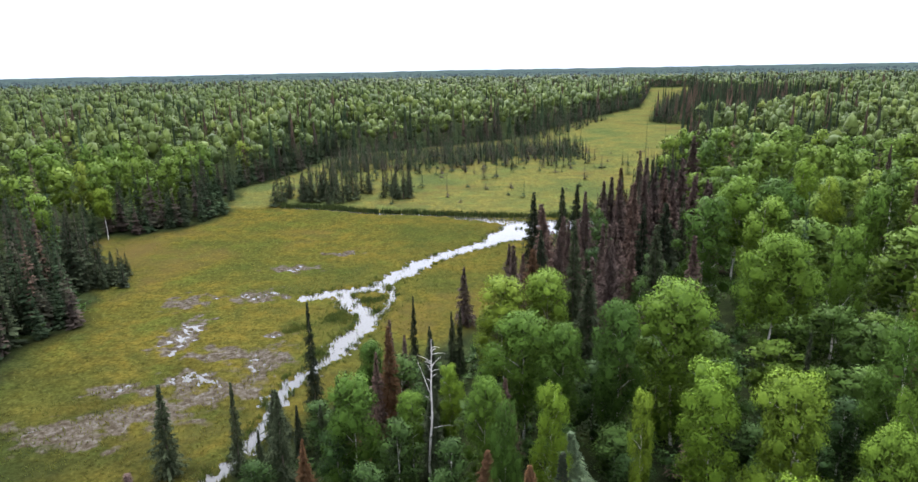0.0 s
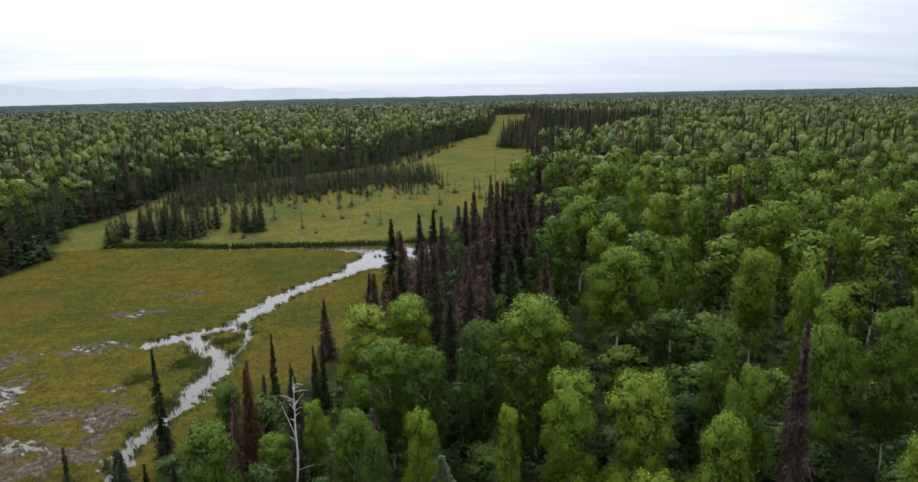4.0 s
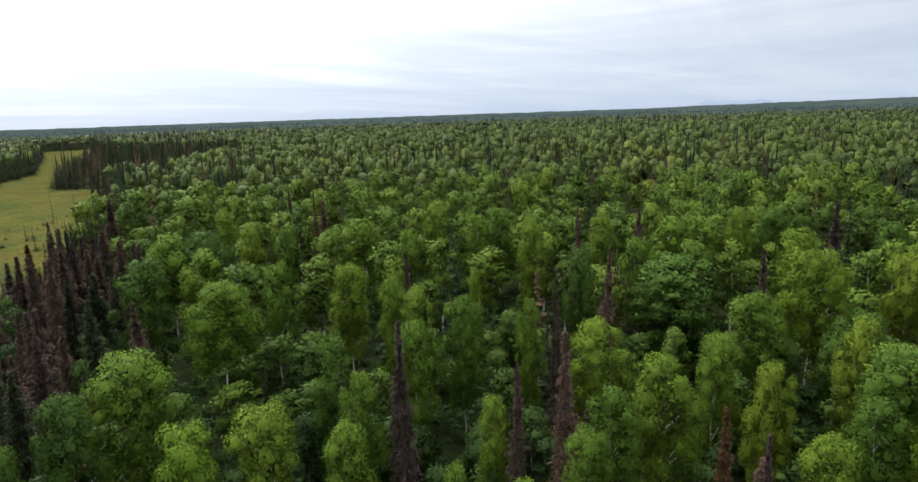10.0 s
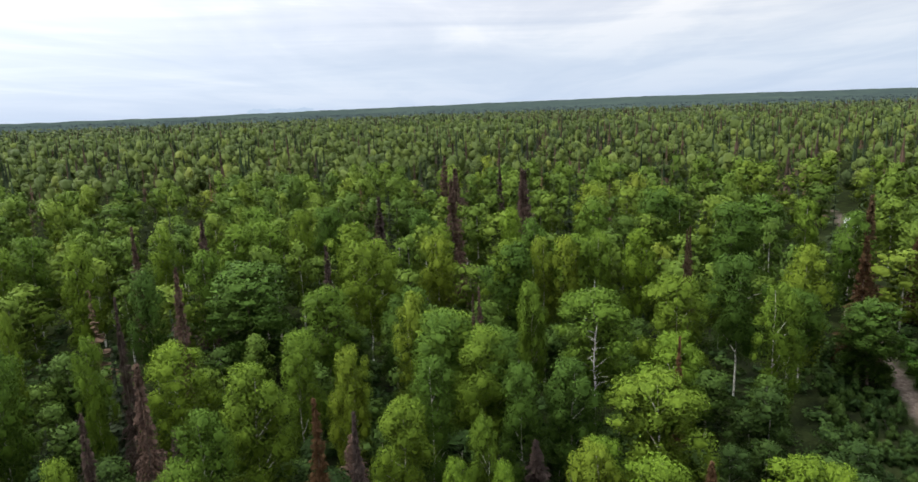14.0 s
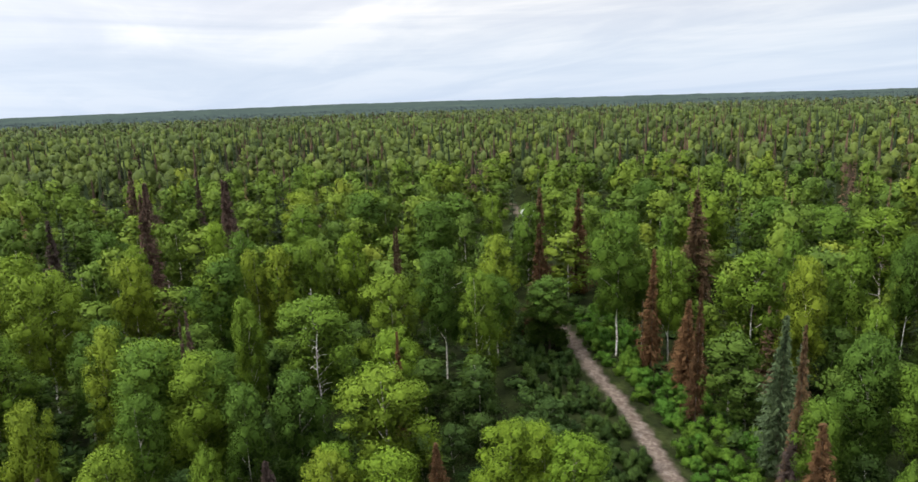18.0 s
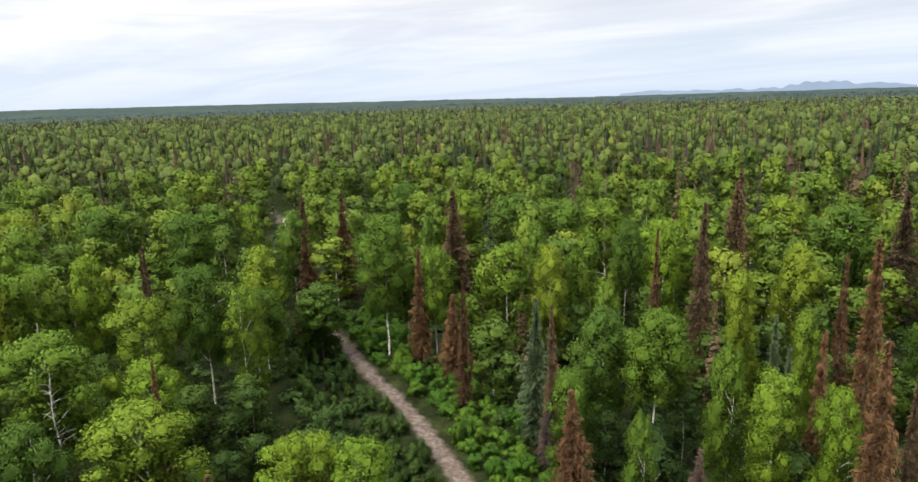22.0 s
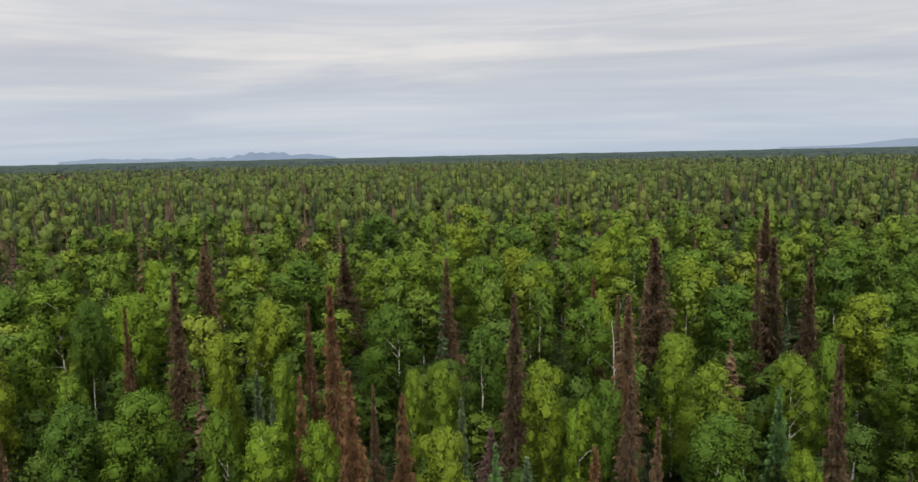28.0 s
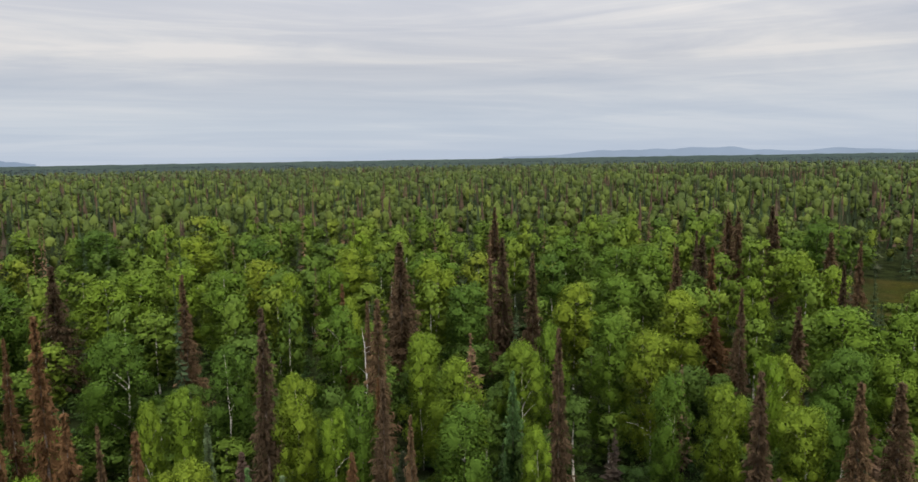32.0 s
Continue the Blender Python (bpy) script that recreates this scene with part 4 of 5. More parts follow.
# mixed stand away from the marsh
plant(blue_spruce, [(0.4, -46.4, 14, 1), (-4.1, -42.6, 11, 1.2)])
plant(near_birch, [(-1.7, -61.6, 15.5, 2.6), (-6.3, -51.3, 15.2, 2.2), (-11.1, -49.5, 14, 1.7), (-19.9, -59.4, 15, 2.5), (-20.3, -50.9, 15, 2.9), (-18.6, -45.2, 13, 3.1), (-28.2, -54, 14.5, 2.4), (-33.2, -57.3, 15, 2.2)])
plant(brown_spruce, [(-4.1, -52.8, 20.5, 1.4), (-12.2, -46.2, 15.5, 1.1), (-15.7, -60.6, 18.5, 1.5), (2.4, -84.8, 18.5, 1.4), (-26.3, -89.1, 19.5, 1.4), (-70.4, -149.2, 19.5, 2), (-44.5, -91.6, 19.5, 2), (-44.1, -80.8, 18.5, 1.4), (-37.2, -80.4, 18, 0.9), (-13.1, -42.1, 14, 0.8), (-26.2, -43.6, 18.5, 1.1), (-16.8, -69.1, 16.5, 0.8), (-24.6, -81.8, 21.2, 2.3)])
plant(green_spruce, [(-2, -44.8, 11, 0.9), (-25.3, -50.1, 13, 1.2)])
plant(near_yellow_birch, [(-8.9, -48.1, 13, 1.5), (-23.6, -42.7, 11, 1.6)])
plant(mid_birch, [(-14, -70.6, 16, 3.1), (0.9, -145.2, 16.5, 5.3), (-10.8, -135.8, 16.5, 5), (-16.9, -78.8, 15, 2.3), (-18.5, -99.8, 15.5, 3), (-37.7, -104.1, 16.2, 5.3), (-32.5, -77.6, 15.6, 4.4), (-45.6, -72.1, 15.5, 4), (-68.1, -111.2, 16.2, 4.8), (-34.2, -95.2, 16.5, 4.8), (-52.4, -90.1, 16.5, 4.6), (-3.3, -97.9, 16.5, 4.4), (2.9, -105.8, 16.5, 4.7), (-24.7, -112.4, 16.5, 4.8)])
plant(rust_spruce, [(-8.8, -42.1, 12, 1.1), (-11.2, -40.7, 10.5, 0.7), (-15.3, -75.1, 17.5, 1), (-13.2, -51.4, 13.8, 0.7), (-11.1, -40.6, 11, 0.6)])
plant(mid_yellow_birch, [(-11.2, -89.7, 17, 1.9), (-31.4, -134.8, 16.5, 3.3), (-9.2, -112.7, 15.5, 4.8)])
# edge of the small meadow
plant(near_birch, [(-39.4, -54.8, 16, 3.2), (-40.9, -50.5, 15, 2.9), (-36.2, -41.9, 14, 2), (-38.5, -38.4, 13.8, 2), (-43.5, -35, 12.2, 2.8), (-56.7, -41.3, 13.5, 3.3), (-46.5, -35.6, 12, 1.9), (-50, -42.7, 13.5, 2.2)])
plant(mid_birch, [(-54.1, -74.2, 15.5, 4.5), (-54.6, -62.4, 15.5, 3.8), (-66.7, -48.9, 15, 5), (-90.4, -75.7, 15.8, 4.6), (-86.1, -65.7, 15.5, 3.7), (-73.5, -47.1, 14, 3.6), (-69.5, -64.6, 15.5, 3.1), (-62.4, -40.6, 12.5, 2.8), (-72.6, -90.8, 16.5, 4.8), (-66.4, -92.6, 16.5, 4.8), (-127.1, -101.1, 16.5, 4.8)])
plant(rust_spruce, [(-65.9, -67.9, 9.5, 1.9), (-74.9, -78.2, 17.5, 1.4)])
plant(brown_spruce, [(-56.3, -54.1, 17, 1.1), (-37, -33.4, 16.5, 1.4), (-56.4, -46.7, 16.5, 1.5), (-43.8, -30.7, 15.5, 1.4), (-46.4, -29.5, 15.5, 1.7), (-111.7, -112, 19, 2.7), (-97.8, -95.5, 18.5, 1.9), (-97.1, -69.7, 18, 1.2), (-82.6, -90.2, 18.5, 1.1), (-132.9, -119.1, 19, 2.3), (-65.5, -75.5, 18.5, 1.6), (-72.4, -53.9, 18.5, 1.2), (-117.7, -115, 18.5, 2.3), (-111.2, -98.7, 18.5, 2.3), (-100.1, -77.3, 18.5, 2), (-78.4, -84.2, 18.5, 2.2)])
plant(near_yellow_birch, [(-47.4, -42.2, 14, 1.7)])


# ---- forest ----
def scatter(r0, r1, step, seed, clear=True, conifers=0.13, glade=True, gap=1.6):
    """Places for trees between two distances, about one step apart."""
    q = np.random.default_rng(seed)
    g = np.arange(-r1, r1, step)
    X, Y = np.meshgrid(g, g)
    p = np.stack([X.ravel(), Y.ravel()], 1) + q.uniform(-0.42, 0.42, (X.size, 2)) * step
    d = np.hypot(p[:, 0], p[:, 1])
    p = p[(d >= r0) & (d < r1)]
    az = np.degrees(np.arctan2(-p[:, 0], p[:, 1]))
    seen = (az < 44) | (az > 112) | (q.uniform(size=len(p)) < 0.3)
    p = p[seen]
    od = open_ground(p)
    p, od = p[od < -1.5], od[od < -1.5]
    if clear:
        out = ~inside(p, BELT) & ~((p[:, 0] > -16) & (p[:, 0] < 9) & (p[:, 1] > 54) & (p[:, 1] < 86))
        p, od = p[out], od[out]
    keep = segments_distance(p, TRAIL) > np.where((p[:, 0] > 22) & (p[:, 0] < 72), 7.5, 2.8)
    p, od = p[keep], od[keep]
    out = ~(inside(p, GLADE) & glade) & (segments_distance(p, [(105, -47), (146, -68)]) > 5)
    p, od = p[out], od[out]
    if placed and clear:
        h = np.array(placed)
        near = np.min(np.hypot(p[:, None, 0] - h[None, :, 0], p[:, None, 1] - h[None, :, 1]) - h[None, :, 2] * 0.75, axis=1)
        p, od = p[near > gap], od[near > gap]
    edge = np.exp(od / 9.0)
    spruce = np.clip(conifers + 0.20 * wobble(p, 34, 31), 0.03, 0.7) + 0.09 * (p[:, 1] < -25) + 0.6 * edge + 0.7 * inside(p, np.array([(-481, -621), (-588, -451), (-447, -343), (-395, -400), (-400, -516)], float)) + 0.8 * inside(p, np.array([(112, 375), (131, 347), (150, 345), (260, 420), (330, 560), (272, 720), (182, 530)], float)) + 0.6 * ((p[:, 0] < -46) & (p[:, 0] > -92) & (p[:, 1] > 50) & (p[:, 1] < 128))
    return p, q.uniform(size=len(p)) < spruce, q


def put_single(r0, r1, step, seed, kind, tall, wide):
    p, spr, q = scatter(r0, r1, step, seed, gap=-0.4)
    for (x, y), s in zip(p, spr):
        if s:
            k = q.choice(4, p=(0.45, 0.1, 0.2, 0.25))
            (dark_spruce, blue_spruce, rust_spruce, dusk_spruce)[k].put(x, y, q.uniform(0.7, 1.1) * tall[1], q.uniform(0.9, 1.5), q.uniform(0, 360))
        else:
            kind.put(x, y, q.uniform(*tall), q.uniform(*wide), q.uniform(0, 360))


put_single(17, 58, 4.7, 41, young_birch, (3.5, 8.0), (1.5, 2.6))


def join_woods(name, label, p, spr, q, crown_shapes, cone_shapes, hs=(9.0, 17.5), rs=(2.4, 4.2), stems=False, far=0, tone_mean=0.52, cone=(1.0, 1.6)):
    """Far trees joined: leafy crowns in one mesh, conifers in another."""
    # farther rings take leaf colours that have haze painted in
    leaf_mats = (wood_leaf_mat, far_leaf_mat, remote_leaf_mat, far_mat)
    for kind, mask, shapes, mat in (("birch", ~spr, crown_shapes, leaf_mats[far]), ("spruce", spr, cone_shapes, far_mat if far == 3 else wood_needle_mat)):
        parts, tints, turned = [], [], []
        which = q.integers(0, len(shapes), mask.sum())
        pts = p[mask]
        tone = np.clip(q.normal(tone_mean, 0.22, len(pts)) + 0.12 * wobble(pts, 45, 33), 0, 1) if kind == "birch" else np.clip(q.uniform(0, 1, len(pts)) ** 1.5 + (0.16 if far else 0.32) * (pts[:, 1] < -25), 0, 0.75 if far else 1)   # more browned ones away from the marsh
        tall = q.uniform(*hs, len(pts)) * (1.0 if kind == "birch" else 1.22)
        wide = q.uniform(*rs, len(pts)) if kind == "birch" else q.uniform(*cone, len(pts))
        turn = q.uniform(0, 2 * np.pi, len(pts))
        az, away = np.degrees(np.arctan2(-pts[:, 0], pts[:, 1])), np.hypot(pts[:, 0], pts[:, 1])
        young = (az > 116.5) & (az < 124.5) & (away < 163) & (away > 96)   # young growth before the small meadow
        tall = np.where(young, np.minimum(tall, np.maximum(31.5 * (1 - away / 163), 1.5)), tall)
        for k, (v, f, nv) in enumerate(shapes):
            sel = which == k
            n = sel.sum()
            if not n:
                continue
            c, s = np.cos(turn[sel]), np.sin(turn[sel])
            w = np.empty((n, len(v), 3))
            w[:, :, 0] = (v[None, :, 0] * c[:, None] - v[None, :, 1] * s[:, None]) * wide[sel][:, None] + pts[sel][:, :1]
            w[:, :, 1] = (v[None, :, 0] * s[:, None] + v[None, :, 1] * c[:, None]) * wide[sel][:, None] + pts[sel][:, 1:]
            w[:, :, 2] = v[None, :, 2] * tall[sel][:, None]
            faces = (np.asarray(f)[None] + (np.arange(n) * len(v))[:, None, None]).reshape(-1, np.asarray(f).shape[1])
            parts.append((w.reshape(-1, 3), faces))
            tints.append(np.repeat(tone[sel], len(v)))
            if nv is not None:
                turned.append(np.stack([nv[None, :, 0] * c[:, None] - nv[None, :, 1] * s[:, None], nv[None, :, 0] * s[:, None] + nv[None, :, 1] * c[:, None], np.repeat(nv[None, :, 2], n, 0)], -1).reshape(-1, 3))
        if stems and kind == "birch":
            poles = [tube([[x, y, 0], [x + 0.15, y, t * 0.45], [x, y + 0.1, t * 0.85]], [0.16, 0.11, 0.03], 5) for (x, y), t in zip(pts, tall)]
            tagged(new("birch_stems", mesh_from("birch_stems", poles, birch_bark, smooth=True)), "white birch trunks inside the woods", "forest", kind="stuff")
        if parts:
            tagged(new(f"{kind}_woods", mesh_from(name, parts, mat, np.concatenate(tints), normals=np.concatenate(turned) if turned else None)), label if kind == "birch" else "dark and brown spruces among the birch woods", "forest", kind="stuff")


def as_quads(parts):
    """Triangles and quads as one triangle list."""
    vs, fs, base = [], [], 0
    for v, f in parts:
        f = np.asarray(f)
        if f.shape[1] == 4:
            f = np.concatenate([f[:, [0, 1, 2]], f[:, [0, 2, 3]]])
        vs.append(v)
        fs.append(f + base)
        base += len(v)
    return np.concatenate(vs), np.concatenate(fs)


def woodland_shapes(n, count, n_leaf, size, seed, core=ICO1, low=0.2):
    out = []
    for i in range(n):
        r = np.random.default_rng(seed + i)
        trunk, crown, _, nrm = birch_parts(r, count=count, n_leaf=n_leaf, size=size, core=core, sides=4, limbs=0, low=low, shell=0.26)
        v, f = as_quads(crown)
        out.append((v / np.array([3.2, 3.2, 15.0]), f, nrm))
    return out


def cone_shapes(n, seed, levels, per, twigs):
    out = []
    for i in range(n):
        stem, boughs = spruce_parts(np.random.default_rng(seed + i), levels=levels, per=per, twigs=twigs, full=0.34)
        v, f = as_quads(boughs + [tube([[0, 0, 0], [0, 0, 15]], [0.13, 0.02], 3)])
        out.append((v / np.array([1.5, 1.5, 15.0]), f, None))
    return out


def puffs(n, seed, count, n_leaf, size, core):
    """Far broadleaf crowns: a few uneven heaps of sprays, one above another."""
    out = []
    for i in range(n):
        r = np.random.default_rng(seed + i)
        c = np.column_stack([r.uniform(-0.55, 0.55, (count, 2)), r.uniform(0.42, 0.82, count)])
        c[0] = (*r.uniform(-0.12, 0.12, 2), 0.84)
        s = r.uniform(0.34, 0.62, count) if count > 2 else r.uniform(0.6, 0.8, count)
        squash = np.array([1, 1, 0.27])
        which = r.integers(0, count, n_leaf)
        d = unit(r.normal(size=(n_leaf, 3)) + np.array([0, 0, 0.5]))
        p = c[which] + d * (s[which] * r.uniform(0.8, 1.2, n_leaf))[:, None] * squash
        v, f = leaves(np.zeros_like(p), unit(d + 0.5 * r.normal(size=d.shape)), size, r)
        parts = [(v * np.array([1, 1, 0.22]) + np.repeat(p, 3, axis=0), f)]
        for k in range(min(count, core)):
            parts.append((ICO1[0] * s[k] * 0.8 * squash * (1 + 0.15 * r.normal(size=(len(ICO1[0]), 1))) + c[k], ICO1[1]))
        v, f = as_quads(parts)
        out.append((v, f, soft_normals([(v * np.array([1, 1, 4.0]), f)], c * np.array([1, 1, 4.0]), s, (0, 0, 2.4), (1, 1, 1.3))))
    return out


def spikes(n, seed, rings):
    """Far conifers: a few ragged skirts on a cone."""
    out = []
    for i in range(n):
        r = np.random.default_rng(seed + i)
        parts = []
        for k in range(rings):
            z1 = 1 - k / rings * 0.72
            z0 = z1 - 1.15 / rings
            a = np.arange(5) * 2 * np.pi / 5 + r.uniform(0, 2)
            rad = (0.32 + 0.9 * k / rings) * r.uniform(0.6, 1.2, 5)
            v = np.vstack([[[0, 0, z1]], np.column_stack([np.cos(a) * rad, np.sin(a) * rad, np.full(5, max(z0, 0))])])
            f = np.array([[0, 1 + j, 1 + (j + 1) % 5] for j in range(5)])
            parts.append((v, f))
        out.append((*as_quads(parts), None))
    return out


WOODS = "dense green birch woods with rounded crowns"
# tone kept low: shade between taller trees put into the leaf tint
p, spr, q = scatter(58, 80, 5.4, 42, conifers=0.10, gap=-0.6)
join_woods("woods_close", WOODS, p, spr, q, woodland_shapes(6, 20, 2300, 0.34, 480), cone_shapes(4, 490, 26, 8, 2), hs=(4.5, 10.0), rs=(1.8, 3.2), stems=True, tone_mean=0.12)
p, spr, q = scatter(80, 140, 7.2, 43, conifers=0.15)
join_woods("woods_near", WOODS, p, spr, q, woodland_shapes(8, 14, 1100, 0.42, 500), cone_shapes(4, 520, 22, 8, 1), hs=(8.5, 16.5), rs=(2.4, 4.3), stems=True)
p, spr, q = scatter(140, 205, 7.4, 44, conifers=0.17)
join_woods("woods_middle", WOODS, p, spr, q, woodland_shapes(8, 9, 440, 0.58, 540), cone_shapes(4, 560, 14, 6, 0), rs=(2.4, 4.3), cone=(1.0, 1.6))
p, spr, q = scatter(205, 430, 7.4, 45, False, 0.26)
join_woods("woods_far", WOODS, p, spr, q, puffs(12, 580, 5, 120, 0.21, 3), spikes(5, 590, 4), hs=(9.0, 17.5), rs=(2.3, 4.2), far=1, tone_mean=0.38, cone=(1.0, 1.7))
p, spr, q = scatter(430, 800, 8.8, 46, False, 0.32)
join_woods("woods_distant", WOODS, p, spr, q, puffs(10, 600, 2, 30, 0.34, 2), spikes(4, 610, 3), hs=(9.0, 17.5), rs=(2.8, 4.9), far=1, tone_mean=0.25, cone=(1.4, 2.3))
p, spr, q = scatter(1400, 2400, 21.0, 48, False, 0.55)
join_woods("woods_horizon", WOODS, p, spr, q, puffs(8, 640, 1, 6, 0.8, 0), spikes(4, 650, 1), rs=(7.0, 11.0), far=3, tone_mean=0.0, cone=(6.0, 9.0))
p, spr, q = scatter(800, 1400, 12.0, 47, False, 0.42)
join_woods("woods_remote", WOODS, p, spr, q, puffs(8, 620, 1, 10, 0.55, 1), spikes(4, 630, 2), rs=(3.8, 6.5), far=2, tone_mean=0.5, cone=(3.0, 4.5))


# ---- shrubs, stands in the marsh, bare trees ----
def shrub_parts(r, count=34, n_leaf=4200, size=0.10):
    """A low leafy bush of several rounded sprays, about 2 m high and wide."""
    ang = r.uniform(0, 2 * np.pi, count)
    out = r.uniform(0.0, 0.85, count)
    s = r.uniform(0.16, 0.36, count) * (34 / count) ** 0.33
    c = np.stack([np.cos(ang) * out, np.sin(ang) * out, r.uniform(0.25, 1.8, count) * (1.1 - 0.5 * out)], 1)
    parts = [(ICO1[0] * s[k] * 0.5 * (1 + r.normal(size=(len(ICO1[0]), 1)) * 0.12) + c[k], ICO1[1]) for k in range(count)]
    which = r.integers(0, count, n_leaf)
    d = unit(r.normal(size=(n_leaf, 3)) + np.array([0, 0, 0.5]))
    p = c[which] + d * (s[which] * r.uniform(0.65, 1.35, n_leaf))[:, None]
    p[:, 2] = np.maximum(p[:, 2], 0.05)
    parts.append(leaves(p, unit(d + r.normal(size=d.shape) * 0.45), size, r))
    stems = [tube([[0, 0, 0], c[k] * 0.5, c[k]], [0.035, 0.025, 0.01], 4) for k in range(min(5, count))]
    return stems, parts, soft_normals(parts, c, s, (0, 0, 1.1), (1.0, 1.0, 0.9))


def shrub_kind(label, material, seed):
    shapes = []
    for i in range(4):
        stems, sprays, nrm = shrub_parts(np.random.default_rng(seed + i))
        root = tagged(new("alder_shrub"), label, "shrub", "shrubs beside the trail")
        child("stems", mesh_from("stems", stems, spruce_bark, smooth=True), root)
        child("foliage", mesh_from("foliage", sprays, material, normals=nrm), root)
        shapes.append(root)
    return Kind(shapes, 2.0, 1.2)


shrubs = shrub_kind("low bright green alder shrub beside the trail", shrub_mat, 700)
shade_shrubs = shrub_kind("low scrub beside the trail, its green darkened for shade", shade_mat, 710)
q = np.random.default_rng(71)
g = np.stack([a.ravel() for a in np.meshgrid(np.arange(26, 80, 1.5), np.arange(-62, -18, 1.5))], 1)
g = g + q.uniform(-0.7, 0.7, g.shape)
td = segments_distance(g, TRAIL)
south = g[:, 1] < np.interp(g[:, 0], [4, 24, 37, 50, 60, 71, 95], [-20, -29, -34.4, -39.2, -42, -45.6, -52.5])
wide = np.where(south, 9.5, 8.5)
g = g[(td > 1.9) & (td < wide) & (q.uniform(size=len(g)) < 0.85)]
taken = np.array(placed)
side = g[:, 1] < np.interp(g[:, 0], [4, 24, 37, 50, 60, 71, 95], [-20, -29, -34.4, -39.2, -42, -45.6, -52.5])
# off the sunny side, shrubs take the leaves with shade in their colour
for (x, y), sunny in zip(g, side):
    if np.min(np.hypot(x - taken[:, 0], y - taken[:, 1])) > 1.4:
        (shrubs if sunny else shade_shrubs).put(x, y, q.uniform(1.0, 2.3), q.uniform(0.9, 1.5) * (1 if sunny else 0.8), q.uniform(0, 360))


def undergrowth(r0, r1, step, seed, n_leaf, size):
    """Bushes and ferns over the forest floor, joined."""
    p, _, q = scatter(r0, r1, step, seed, False, glade=False)
    shapes = []
    for i in range(4):
        stems, sprays, _ = shrub_parts(np.random.default_rng(740 + i), count=4, n_leaf=n_leaf, size=size)
        v, f = as_quads(sprays)
        shapes.append((v / np.array([1.2, 1.2, 2.0]), f))
    parts, tints = [], []
    for (x, y) in p:
        v, f = shapes[q.integers(0, 4)]
        a, w, h = q.uniform(0, 6.28), q.uniform(1.2, 2.4), q.uniform(0.7, 2.6)
        m = np.column_stack([(v[:, 0] * np.cos(a) - v[:, 1] * np.sin(a)) * w + x, (v[:, 0] * np.sin(a) + v[:, 1] * np.cos(a)) * w + y, v[:, 2] * h])
        parts.append((m, f))
        tints.append(np.full(len(v), q.uniform(0, 0.3)))
    tagged(new("undergrowth", mesh_from("undergrowth", parts, bush_mat, np.concatenate(tints))), "bushes covering the forest floor, their green darkened for shade", "undergrowth", kind="stuff")


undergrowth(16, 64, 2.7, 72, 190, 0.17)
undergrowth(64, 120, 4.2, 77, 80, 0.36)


def edge_spruces():
    """Dark spruces crowding the rim of the marsh, joined."""
    q = np.random.default_rng(78)
    line = np.vstack([MARSH, MARSH[:1]])
    parts, tints = [], []
    close, remote = cone_shapes(5, 780, 26, 8, 1), cone_shapes(4, 790, 12, 6, 0)
    for a, b in zip(line[:-1], line[1:]):
        far = min(np.hypot(*a), np.hypot(*b)) > 250
        n = int(np.hypot(*(b - a)) * (1.5 if far else 1.15))
        out = np.array([-(b - a)[1], (b - a)[0]]) / np.hypot(*(b - a))
        p = a + (b - a) * q.uniform(0, 1, (n, 1)) + out * np.where(q.uniform(size=(n, 1)) < 0.8, q.uniform(0.5, 8.0, (n, 1)), -q.uniform(0.5, 8.0, (n, 1)))
        d = np.hypot(p[:, 0], p[:, 1])
        rim = signed(p, MARSH)
        for (x, y), dd, od in zip(p, d, rim):
            if dd < 75 or od > 0.3 or (x > -25 and dd < 112):
                continue
            shapes = remote if far else close
            v, f, _ = shapes[q.integers(0, 4)]
            h = (q.uniform(7.5, 12.5) if far else q.uniform(5.0, 10.5)) - od * q.uniform(0.2, 0.7)
            w = q.uniform(0.9, 1.4) * (0.6 + h / 25)
            parts.append((v * np.array([w, w, min(h, 14.0)]) + np.array([x, y, 0]), f))
            tints.append(np.full(len(v), q.choice([0.1, 0.3, 0.45, 0.58, 0.62])))
    tagged(new("edge_spruces", mesh_from("edge_spruces", parts, wood_needle_mat, np.concatenate(tints))), "dark spruces crowding the rim of the marsh", "forest", kind="stuff")


edge_spruces()

# dead and dark spruces in the belt beside the stream
q = np.random.default_rng(70)
taken = np.array(placed)
g = np.column_stack([q.uniform(4, 50, 260), q.uniform(58, 133, 260)])
g = g[inside(g, BELT)]
kept = []
for x, y in g:
    near = np.min(np.hypot(x - taken[:, 0], y - taken[:, 1]) - 0.6 * taken[:, 2])
    if near > 0.8 and all(math.hypot(x - a, y - b) > 4.4 for a, b in kept):
        kept.append((x, y))
        kind = (dusk_spruce, dusk_spruce, dusk_spruce, dark_spruce, dark_spruce, rust_spruce)[int(q.integers(0, 6))] if len(kept) % 3 else young_birch
        kind.put(x, y, q.uniform(9, 14) + 0.03 * (y - 60) if kind is not young_birch else q.uniform(5, 9), q.uniform(1.2, 1.8) if kind is not young_birch else 1.8, q.uniform(0, 360))
